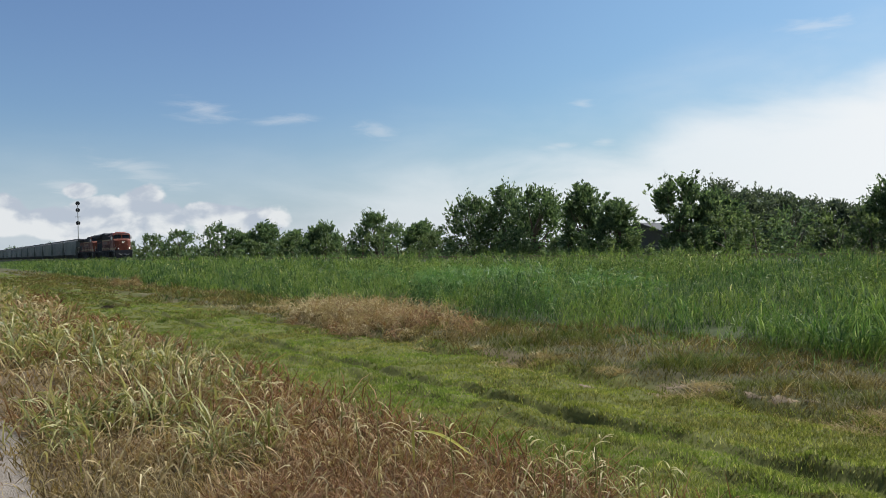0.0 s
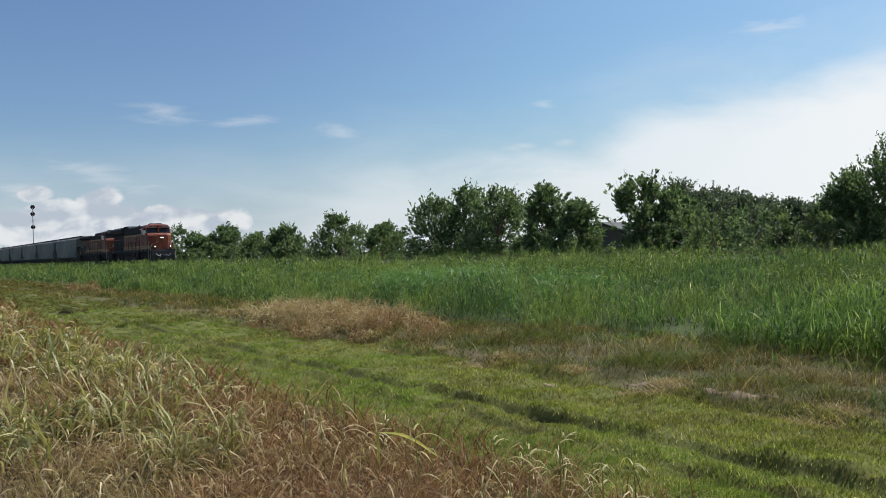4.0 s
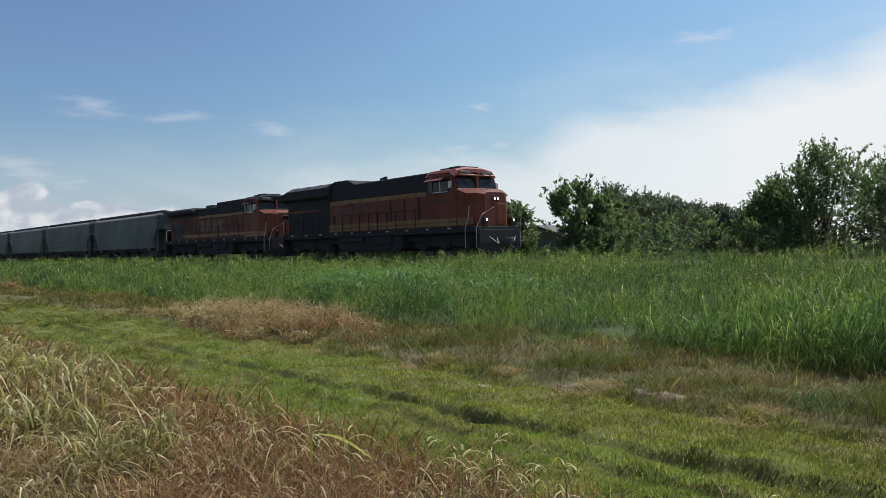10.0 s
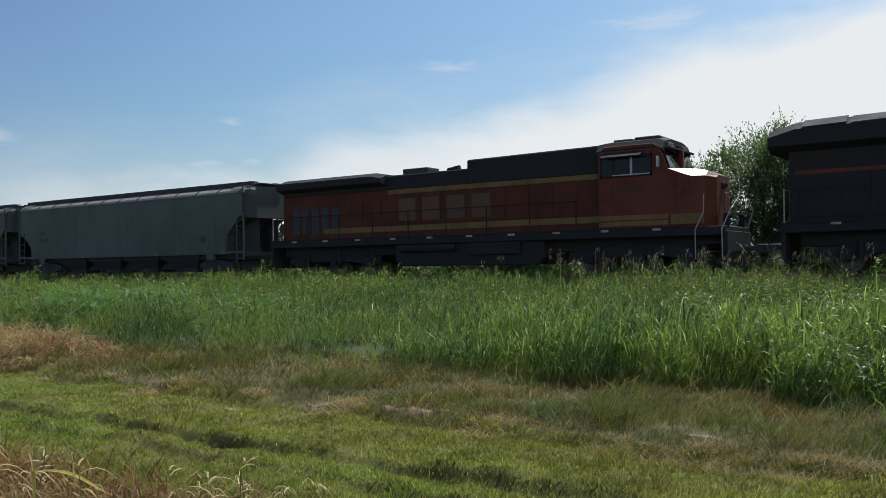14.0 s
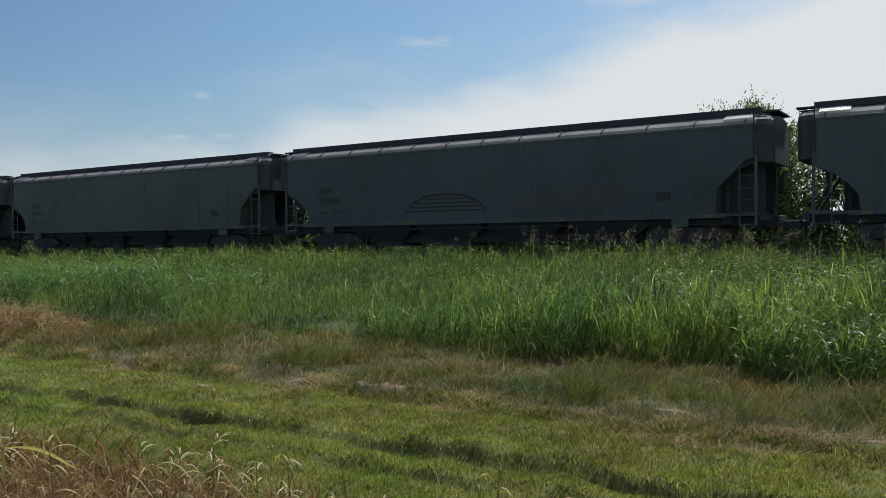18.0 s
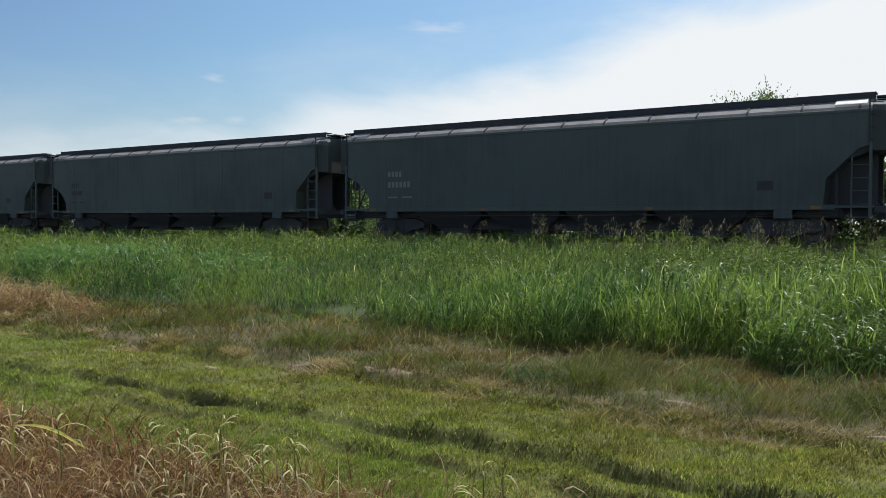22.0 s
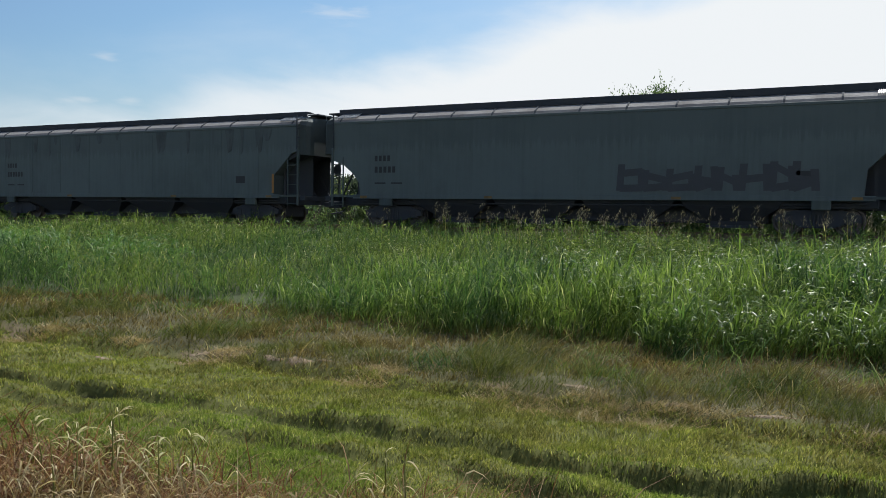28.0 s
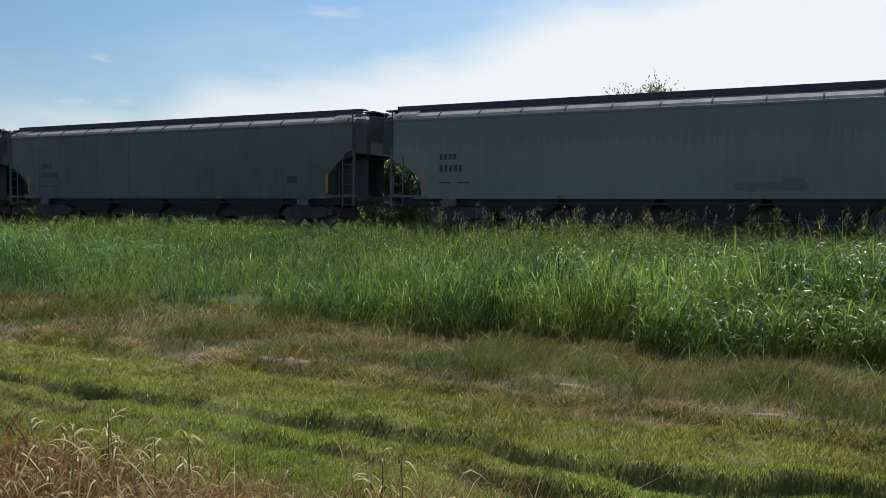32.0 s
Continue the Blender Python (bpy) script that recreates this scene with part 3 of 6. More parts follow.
def earth_patch(name, cx, cy, rx, ry, mat, label, category, rise, sink=0.0):
    """A ragged patch of bare earth that follows the ground."""
    bm = bmesh.new()
    n, rings = 26, 4
    rows = []
    for q in range(1, rings + 1):
        row = []
        for k in range(n):
            a = k * math.tau / n
            r = (1 + 0.22 * math.sin(a * 3 + cx) + 0.16 * math.sin(a * 7 + cy) + 0.10 * math.sin(a * 11 + 2 * cx)) * q / rings
            x, y = cx + rx * r * math.cos(a), cy + ry * r * math.sin(a)
            row.append(bm.verts.new((x, y, float(ground_z(x, y)) + (rise - sink * (1 - q / rings) if q < rings else -0.012))))
        rows.append(row)
    mid = bm.verts.new((cx, cy, float(ground_z(cx, cy)) + rise - sink))
    for k in range(n):
        bm.faces.new((mid, rows[0][k], rows[0][(k + 1) % n]))
        for a, b in zip(rows, rows[1:]):
            bm.faces.new((a[k], b[k], b[(k + 1) % n], a[(k + 1) % n]))
    tagged(part(name, bm, mat, smooth=True), label, category, kind="structure")


# the washed-out hollow whose shade is painted on: place and half sizes
HOLLOW = (-27.3, 4.72, 1.0, 0.34)
# bare soil where the bank is worn: place and half sizes
SOIL = ((-5.40, 6.84, 0.16, 0.045), (-5.05, 6.80, 0.17, 0.07), (-4.75, 6.84, 0.10, 0.03), (-6.40, 6.84, 0.18, 0.04), (-5.90, 6.84, 0.12, 0.03), (-7.30, 6.36, 0.14, 0.04), (-4.35, 6.93, 0.12, 0.03), (-3.80, 6.88, 0.18, 0.035), (-2.9, 6.80, 0.14, 0.03), (-2.1, 6.78, 0.22, 0.04), (-1.35, 6.66, 0.2, 0.05), (-0.6, 6.58, 0.2, 0.04), (0.6, 6.55, 0.3, 0.05))
earth_patch("mud_bank", *HOLLOW, M_HOLLOW_SHADE, "dark wet mud hollow in the lawn", "mud", 0.045, 0.03)
for spot in SOIL:
    earth_patch("soil_patch", *spot, M_SOIL, "pale dry bare soil under the worn bank", "soil", 0.007)


def inside(x, y, cx, cy, rx, ry):
    return ((x - cx) / rx) ** 2 + ((y - cy) / ry) ** 2 < 1


def build_track():
    bm = bmesh.new()
    prof = [(TRACK_Y - 3.1, 0.42), (TRACK_Y - 1.7, 0.90), (TRACK_Y + 1.7, 0.90), (TRACK_Y + 3.1, 0.35)]
    xs = [-1500, -700, -400] + [-300 + 4 * k for k in range(100)] + [200, 500, 1500]
    rows = [[bm.verts.new((x, y + 0.08 * math.sin(x * 1.3 + k), z + 0.02 * math.sin(x * 2.7 + k * 2))) for k, (y, z) in enumerate(prof)] for x in xs]
    for a, b in zip(rows, rows[1:]):
        for k in range(3):
            bm.faces.new((a[k], b[k], b[k + 1], a[k + 1]))
    tagged(part("ballast_bed", bm, M_BALLAST), "low grey crushed-stone ballast bed under the track", "ballast", kind="structure")
    for side in (-1, 1):
        bm = bmesh.new()
        y = TRACK_Y + side * 0.76
        add_box(bm, -1200, 1200, y - 0.07, y + 0.07, RAIL_Z - 0.17, RAIL_Z - 0.145)
        add_box(bm, -1200, 1200, y - 0.012, y + 0.012, RAIL_Z - 0.145, RAIL_Z - 0.04)
        add_box(bm, -1200, 1200, y - 0.036, y + 0.036, RAIL_Z - 0.04, RAIL_Z)
        tagged(part("rail", bm, M_RUST), "long rusty steel rail with a worn head", "rail", "rails of the track", "structure")
    track = thing("railway_ties", pose(0, TRACK_Y, 0.80), "row of weathered wooden ties in ballast", "ties", kind="structure")
    first = part("tie", box(-0.115, 0.115, -1.3, 1.3, 0, 0.125, 0.012), M_TIE, track)
    for k in range(290):
        ob = first if k == 0 else new("tie", first.data)
        ob.parent = track
        ob.location = (-118 + k * 0.52, 0.03 * math.sin(k * 7.7), 0)


build_track()


# ---- train ----
SPEED = 11.9
WHEEL_R, ENGINE_R = 0.46, 0.53
axles = []


def wheelset(x, parent, r=WHEEL_R):
    """An axle with two flanged wheels, at the place x along its car."""
    bm = bmesh.new()
    for s in (-1, 1):
        rings = []
        for yy, rr in ((0.69, r * 0.35), (0.69, r + 0.025), (0.72, r + 0.025), (0.73, r), (0.83, r - 0.006), (0.83, r * 0.86), (0.79, r * 0.80), (0.79, r * 0.4), (0.85, r * 0.36), (0.85, 0.09)):
            rings.append([(math.cos(k * math.tau / 20) * rr, s * yy, math.sin(k * math.tau / 20) * rr) for k in range(20)])
        sub = loft(rings)
        me = bpy.data.meshes.new("tmp")
        sub.to_mesh(me)
        sub.free()
        bm.from_mesh(me)
        bpy.data.meshes.remove(me)
        # bolts and a paint mark, so that the turning shows
        for k in range(3):
            a = k * math.tau / 3
            add_box(bm, math.cos(a) * 0.24 - 0.04, math.cos(a) * 0.24 + 0.04, s * 0.79, s * 0.82, math.sin(a) * 0.24 - 0.04, math.sin(a) * 0.24 + 0.04)
    add_tube(bm, [(0, -0.95, 0), (0, 0.95, 0)], 0.085, 8)
    ob = part("wheelset", bm, M_WHEEL, parent)
    ob.location = (x, 0, r)
    return ob


def side_frame(xc, half, side, parent, axles):
    y = side * 1.0
    out = [(xc - half, 0.42), (xc - half, 0.62), (xc - half * 0.55, 0.80), (xc + half * 0.55, 0.80), (xc + half, 0.62), (xc + half, 0.42), (xc + half * 0.7, 0.40), (xc + half * 0.35, 0.24), (xc - half * 0.35, 0.24), (xc - half * 0.7, 0.40)]
    bm = prism(out, y - 0.08, y + 0.08)
    for a in axles:
        add_box(bm, a - 0.14, a + 0.14, y - 0.12, y + 0.12, 0.34, 0.64, 0.03)
    for k in range(-2, 3):
        add_tube(bm, [(xc + k * 0.11, y - side * -0.09, 0.28), (xc + k * 0.11, y - side * -0.09, 0.66)], 0.045, 6)
    return part("side_frame", bm, M_DARK, parent)


def coupler(x, s, parent):
    bm = box(min(x, x + s * 0.55), max(x, x + s * 0.55), -0.09, 0.09, 0.76, 0.94, 0.02)
    add_box(bm, min(x + s * 0.5, x + s * 0.85), max(x + s * 0.5, x + s * 0.85), -0.16, 0.12, 0.70, 1.0, 0.05)
    add_tube(bm, [(x + s * 0.1, 0.35, 0.9), (x + s * 0.4, 0.3, 0.55), (x + s * 0.85, 0.05, 0.45)], 0.03, 5)
    return part("coupler", bm, M_DARK, parent)


def build_hopper():
    """A covered grain hopper, 20.6 m over its sides."""
    L, W = 10.3, 1.52
    car = thing("hopper_car", pose(0, TRACK_Y, RAIL_Z), "long grey covered hopper freight car with grimy sides", "freight car", "hopper cars of the train")
    # side sheets with the cut-away corners under the slope sheets, thin walls
    out = [(-L, 4.12), (L, 4.12), (L, 3.05), (L - 0.35, 2.95), (L - 0.85, 2.45), (L - 1.25, 2.05), (L - 1.32, 1.22), (-L + 1.32, 1.22), (-L + 1.27, 1.70), (-L + 1.0, 2.05), (-L + 0.5, 2.45), (-L, 2.62)]
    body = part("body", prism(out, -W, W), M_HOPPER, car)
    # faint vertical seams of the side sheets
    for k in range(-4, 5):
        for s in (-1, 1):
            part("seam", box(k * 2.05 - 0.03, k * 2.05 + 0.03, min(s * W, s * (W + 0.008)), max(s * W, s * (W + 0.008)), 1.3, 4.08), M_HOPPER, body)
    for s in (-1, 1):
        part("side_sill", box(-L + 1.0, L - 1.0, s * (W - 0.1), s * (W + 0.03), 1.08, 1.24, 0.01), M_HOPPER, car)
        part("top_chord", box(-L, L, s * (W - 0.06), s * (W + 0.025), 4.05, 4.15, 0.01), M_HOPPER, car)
    # arched roof
    prof = [(-W, 4.13), (-1.43, 4.25), (-1.15, 4.42), (-0.7, 4.54), (0, 4.58), (0.7, 4.54), (1.15, 4.42), (1.43, 4.25), (W, 4.13)]
    rings = [[(x, y, z) for y, z in prof] + [(x, y * 0.98, z - 0.02) for y, z in prof[::-1]] for x in (-L, L)]
    roof = part("roof", loft(rings), M_ROOF, car, "sunlit bare metal roof")
    for k in range(-6, 7):
        x = k * 1.66
        rings = [[(x + dx, y * 1.004, z + 0.03) for y, z in prof] + [(x + dx, y, z - 0.01) for y, z in prof[::-1]] for dx in (-0.03, 0.03)]
        part("roof_rib", loft(rings), M_DARK, roof)
    # hatch trough with its lids, and the walkways on brackets
    part("hatch_coaming", box(-L + 0.6, L - 0.6, -0.36, 0.36, 4.52, 4.64, 0.02), M_HOPPER, car)
    for k in range(12):
        x = -L + 1.5 + k * 1.6
        bm = box(x - 0.72, x + 0.72, -0.40, 0.40, 4.635, 4.675, 0.015)
        add_box(bm, x - 0.05, x + 0.05, -0.46, 0.46, 4.675, 4.695)
        part("hatch_lid", bm, M_ROOF, car)
    for s in (-1, 1):
        walkway = bmesh.new()
        for k in range(3):
            y = s * (0.60 + k * 0.15)
            add_box(walkway, -L - 0.05, L + 0.05, y - 0.06, y + 0.06, 4.67, 4.71)
        board = part("running_board", walkway, M_DARK, car, "dark see-through roof walkway")
        for k in range(-6, 7):
            part("bracket", box(k * 1.66 - 0.03, k * 1.66 + 0.03, min(s * 0.56, s * 1.0), max(s * 0.56, s * 1.0), 4.40, 4.67), M_DARK, board)
        part("board_lip", box(-L - 0.05, L + 0.05, min(s * 0.96, s * 0.985), max(s * 0.96, s * 0.985), 4.49, 4.715), M_DARK, board)
    for e in (-1, 1):
        # rounded bulkhead past the side sheets, its shade put into a darker grey
        rings = []
        for x, wy, top, bot in ((e * (L - 0.05), W - 0.04, 4.52, 2.9), (e * (L + 0.34), W - 0.05, 4.50, 2.88), (e * (L + 0.48), W - 0.18, 4.47, 2.86), (e * (L + 0.52), W - 0.40, 4.42, 2.86)):
            rings.append([(x, -wy, bot), (x, -wy, top - 0.42), (x, -wy * 0.92, top - 0.24), (x, -wy * 0.7, top - 0.08), (x, 0, top), (x, wy * 0.7, top - 0.08), (x, wy * 0.92, top - 0.24), (x, wy, top - 0.42), (x, wy, bot)])
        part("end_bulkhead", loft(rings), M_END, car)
        part("crossover_board", box(min(e * (L + 0.05), e * (L + 0.60)), max(e * (L + 0.05), e * (L + 0.60)), -0.95, 0.95, 4.54, 4.60, 0.01), M_DARK, car)
        # webs that carry the slope sheet, and a grated step on the roof
        for yy in (-0.62, 0.62):
            far = 0.12 if e > 0 else -0.80
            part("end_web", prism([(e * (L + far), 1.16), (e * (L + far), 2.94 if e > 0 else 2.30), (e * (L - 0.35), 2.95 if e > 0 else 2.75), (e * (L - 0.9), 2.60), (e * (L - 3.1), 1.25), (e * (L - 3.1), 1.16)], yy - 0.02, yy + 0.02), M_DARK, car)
        for s in (-1, 1):
            step = part("roof_step", box(min(e * (L - 1.05), e * (L - 0.15)), max(e * (L - 1.05), e * (L - 0.15)), min(s * 1.0, s * 1.04), max(s * 1.0, s * 1.04), 4.46, 4.50), M_DARK, car)
            for k in range(15):
                xx = e * (L - 1.02 + k * 0.061)
                bm = loft([[(xx - 0.014, s * 1.0, 4.50), (xx + 0.014, s * 1.0, 4.50), (xx + 0.014, s * 1.46, 4.30), (xx - 0.014, s * 1.46, 4.30)], [(xx - 0.014, s * 1.0, 4.53), (xx + 0.014, s * 1.0, 4.53), (xx + 0.014, s * 1.46, 4.33), (xx - 0.014, s * 1.46, 4.33)]])
                part("slat", bm, M_STEEL, step)
            part("roof_grab", tube([(e * (L - 0.1), s * 1.40, 4.24), (e * (L - 0.1), s * 1.46, 4.42), (e * (L + 0.42), s * 1.40, 4.42), (e * (L + 0.42), s * 1.36, 4.24)], 0.014, 5), M_STEEL, car)
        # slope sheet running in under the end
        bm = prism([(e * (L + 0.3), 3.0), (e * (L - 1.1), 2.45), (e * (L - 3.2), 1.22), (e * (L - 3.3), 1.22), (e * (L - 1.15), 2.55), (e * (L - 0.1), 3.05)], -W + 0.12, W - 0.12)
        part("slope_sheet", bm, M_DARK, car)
        # end sill and platform
        bm = box(min(e * (L - 2.4), e * (L + 0.32)), max(e * (L - 2.4), e * (L + 0.32)), -0.35, 0.35, 0.82, 1.16, 0.02)
        add_box(bm, min(e * (L + 0.1), e * (L + 0.36)), max(e * (L + 0.1), e * (L + 0.36)), -W, W, 0.98, 1.18, 0.02)
        part("end_sill", bm, M_DARK, car)
        for yy in (-1.05, -0.55, 0.55, 1.05):
            part("end_post", box(e * (L - 1.0) - 0.05, e * (L - 1.0) + 0.05, yy - 0.05, yy + 0.05, 1.16, 2.5), M_DARK, car)
        for s in (-1, 1):
            part("end_brace", tube([(e * (L + 0.2), s * 0.5, 1.15), (e * (L - 0.7), s * 0.6, 2.7)], 0.04, 5), M_DARK, car)
        for s in (-1, 1):
            y = s * (W + 0.01)
            part("corner_post", box(e * L - 0.045, e * L + 0.045, y - 0.045, y + 0.045, 0.78, 3.1, 0.008), M_HOPPER, car)
            part("bottom_rail", box(min(e * (L - 1.35), e * (L + 0.1)), max(e * (L - 1.35), e * (L + 0.1)), y - 0.04, y + 0.04, 1.14, 1.22), M_HOPPER, car)
            ladder = part("ladder", box(e * (L - 0.52) - 0.022, e * (L - 0.52) + 0.022, y - 0.02, y + 0.02, 0.75, 2.75), M_HOPPER, car)
            part("jacking_pad", box(e * 7.8 - 0.28, e * 7.8 + 0.28, min(s * (W - 0.12), s * (W + 0.035)), max(s * (W - 0.12), s * (W + 0.035)), 0.80, 1.09, 0.02), M_HOPPER, car)
            for k in range(5):
                part("rung", tube([(e * (L - 0.52), y + s * 0.02, 0.85 + k * 0.4), (e * L, y + s * 0.02, 0.85 + k * 0.4)], 0.018, 5), M_HOPPER, ladder)
            up = part("upper_ladder", box(e * (L - 0.05) - 0.02, e * (L - 0.05) + 0.02, y - 0.015, y + s * 0.05, 3.1, 4.5), M_DARK, car)
            for k in range(4):
                part("rung", tube([(e * (L - 0.05), y + s * 0.04, 3.2 + k * 0.38), (e * (L + 0.3), y - s * 0.2, 3.2 + k * 0.38)], 0.014, 5), M_DARK, up)
        coupler(e * (L + 0.3), e, car)
    wheel = disc(L + 0.42, 0.75, 2.35, 0.26, 0.05, "X")
    part("brake_wheel", wheel, M_DARK, car)
    # discharge chutes between the trucks
    for k in range(4):
        x = (-1.5 + k) * 3.4
        rings = []
        for z, hx, hy in ((1.22, 1.68, 1.47), (0.85, 1.45, 1.2), (0.42, 0.75, 0.75), (0.28, 0.70, 0.70)):
            rings.append([(x - hx, -hy, z), (x + hx, -hy, z), (x + hx, hy, z), (x - hx, hy, z)])
        chute = part("discharge_chute", loft(rings), M_DARK, car)
        part("chute_gate", box(x - 0.8, x + 0.8, -0.95, 0.95, 0.20, 0.28), M_DARK, chute)
    part("centre_sill", box(-L + 1, L - 1, -0.3, 0.3, 0.80, 1.2), M_DARK, car)
    part("outlet_duct", box(-6.2, 6.2, -0.55, 0.55, 0.34, 0.90, 0.05), M_DARK, car)
    for s in (-1, 1):
        for x in (-L + 1.5, -3.4, 3.4, L - 1.5):
            part("reflector", box(x - 0.16, x + 0.16, min(s * (W + 0.03), s * (W + 0.036)), max(s * (W + 0.03), s * (W + 0.036)), 1.11, 1.20), M_REFLECT, car, "yellow reflector strip")
        part("body_bolster", box(s * 7.7 - 1.7, s * 7.7 + 1.7, -1.15, 1.15, 0.84, 1.2, 0.04), M_DARK, car)
        part("brake_pipe", tube([(-L + 1.2, s * 1.2, 0.98), (-3.0, s * 1.25, 0.92), (3.2, s * 1.25, 0.92), (L - 1.2, s * 1.2, 0.98)], 0.035, 5), M_DARK, car)
        part("brake_beam", box(s * 7.7 - 1.35, s * 7.7 + 1.35, -0.62, 0.62, 0.30, 0.78, 0.03), M_DARK, car)
    part("air_reservoir", tube([(L - 2.6, -0.9, 1.35), (L - 1.5, -0.9, 1.35)], 0.2, 10), M_DARK, car)
    for s in (-1, 1):
        for a in (-0.89, 0.89):
            axles.append(wheelset(s * 7.7 + a, car))
        for q in (-1, 1):
            side_frame(s * 7.7, 1.25, q, car, (s * 7.7 - 0.89, s * 7.7 + 0.89))
        part("bolster", box(s * 7.7 - 0.2, s * 7.7 + 0.2, -1.1, 1.1, 0.45, 0.85, 0.03), M_DARK, car)
    return car


def lettering(bars, y, mat, name, parent, label="", each=1):
    """Marks as plain bars (x, z, width, height, slant); each: the bars that make one mark."""
    for first in range(0, len(bars), each):
        bm = bmesh.new()
        for x, z, wd, h, sl in bars[first:first + each]:
            add_prism(bm, [(x, z), (x + wd, z), (x + wd + sl, z + h), (x + sl, z + h)], y, y + 0.006)
        part(name, bm, mat, parent, label)


def loco_common(car, profile_top):
    """Frame, trucks, tank, walkways and handrails that both engines share."""
    part("frame_sill", box(-11.0, 10.45, -1.52, 1.52, 1.30, 1.62, 0.03), M_BLACK, car)
    part("walkway_edge", box(-10.9, 9.0, -1.55, 1.55, 1.60, 1.66, 0.01), M_BLACK, car)
    for s in (-1, 1):
        for k in range(10):
            part("edge_mark", box(-9.6 + k * 1.95, -9.3 + k * 1.95, min(s * 1.551, s * 1.558), max(s * 1.551, s * 1.558), 1.52, 1.60), M_WHITE, car)
    part("fuel_tank", prism([(-3.6, 1.3), (-3.6, 0.62), (-3.3, 0.38), (3.3, 0.38), (3.6, 0.62), (3.6, 1.3)], -1.40, 1.40, 0.04), M_BLACK, car, "grimy dark fuel tank")
    for s in (-1, 1):
        part("air_reservoir", tube([(-3.2, s * 1.46, 1.12), (-0.4, s * 1.46, 1.12)], 0.16, 10), M_BLACK, car)
        part("tank_box", box(0.3, 2.6, min(s * 1.36, s * 1.55), max(s * 1.36, s * 1.55), 0.80, 1.28, 0.03), M_BLACK, car)
    for c in (-7.3, 7.3):
        truck = part("truck_frame", box(c - 0.3, c + 0.3, -1.0, 1.0, 0.55, 1.2, 0.04), M_BLACK, car)
        for a in (-1.95, 0, 1.95):
            axles.append(wheelset(c + a, car, ENGINE_R))
        for s in (-1, 1):
            bm = prism([(c - 2.75, 0.55), (c - 2.75, 0.80), (c - 1.2, 0.95), (c + 1.2, 0.95), (c + 2.75, 0.80), (c + 2.75, 0.55), (c + 2.2, 0.45), (c + 1.0, 0.62), (c - 1.0, 0.62), (c - 2.2, 0.45)], s * 1.12 - 0.09, s * 1.12 + 0.09)
            for a in (-1.95, 0, 1.95):
                add_box(bm, c + a - 0.2, c + a + 0.2, s * 1.12 - 0.16, s * 1.12 + 0.16, 0.36, 0.76, 0.04)
                add_tube(bm, [(c + a + 0.45, s * 1.28, 0.5), (c + a + 0.45, s * 1.28, 1.0)], 0.09, 8)
            part("side_frame", bm, M_BLACK, truck)
    coupler(-10.95, -1, car)
    coupler(10.6, 1, car)
    part("rear_pilot", box(-11.1, -10.95, -1.45, 1.45, 0.35, 1.62, 0.02), M_BLACK, car)
    plow = prism([(10.30, 0.15), (10.42, 0.15), (10.50, 0.75), (10.50, 1.45), (10.3, 1.45)], -1.45, 1.45, 0.02)
    part("pilot_plow", plow, M_BLACK, car)
    # tanks, pipes and gear that fill the space under the frame
    part("underframe_gear", box(-10.6, 10.2, -0.98, 0.98, 0.86, 1.32, 0.03), M_BLACK, car)
    for s in (-1, 1):
        # steps cut into the front corner
        step = part("front_step", box(9.5, 10.5, min(s * 1.1, s * 1.53), max(s * 1.1, s * 1.53), 0.42, 0.48), M_BLACK, car)
        for k in range(1, 4):
            part("tread", box(9.6, 10.4, min(s * 1.1, s * 1.53), max(s * 1.1, s * 1.53), 0.42 + k * 0.3, 0.46 + k * 0.3), M_BLACK, step)
        part("grab_rail", tube([(9.45, s * 1.55, 0.5), (9.45, s * 1.56, 1.5), (9.75, s * 1.56, 2.1), (9.75, s * 1.5, 2.7)], 0.022, 6), M_WHITE, car, "white painted grab rail")
        part("grab_rail", tube([(10.35, s * 1.55, 0.5), (10.35, s * 1.56, 1.5), (10.62, s * 1.4, 2.2), (10.66, s * 0.6, 2.6)], 0.022, 6), M_WHITE, car, "white painted grab rail")
        for k in range(9):
            x = -10.6 + k * 1.95
            part("stanchion", tube([(x, s * 1.50, 1.64), (x, s * 1.50, 2.72)], 0.024, 6), M_BLACK, car)
        part("handrail", tube([(-10.7, s * 1.50, 2.72), (5.4, s * 1.50, 2.72)], 0.02, 6), M_BLACK, car)
        part("end_rail", tube([(-11.0, s * 1.4, 1.6), (-11.0, s * 1.4, 2.7), (-11.0, s * 0.5, 2.7), (-11.0, s * 0.5, 1.6)], 0.025, 6), M_WHITE, car)
        part("hose", tube([(10.6, s * 0.35, 1.0), (10.85, s * 0.45, 0.7), (10.8, s * 0.7, 0.85), (10.65, s * 0.9, 1.05)], 0.025, 5), M_WHITE, car)


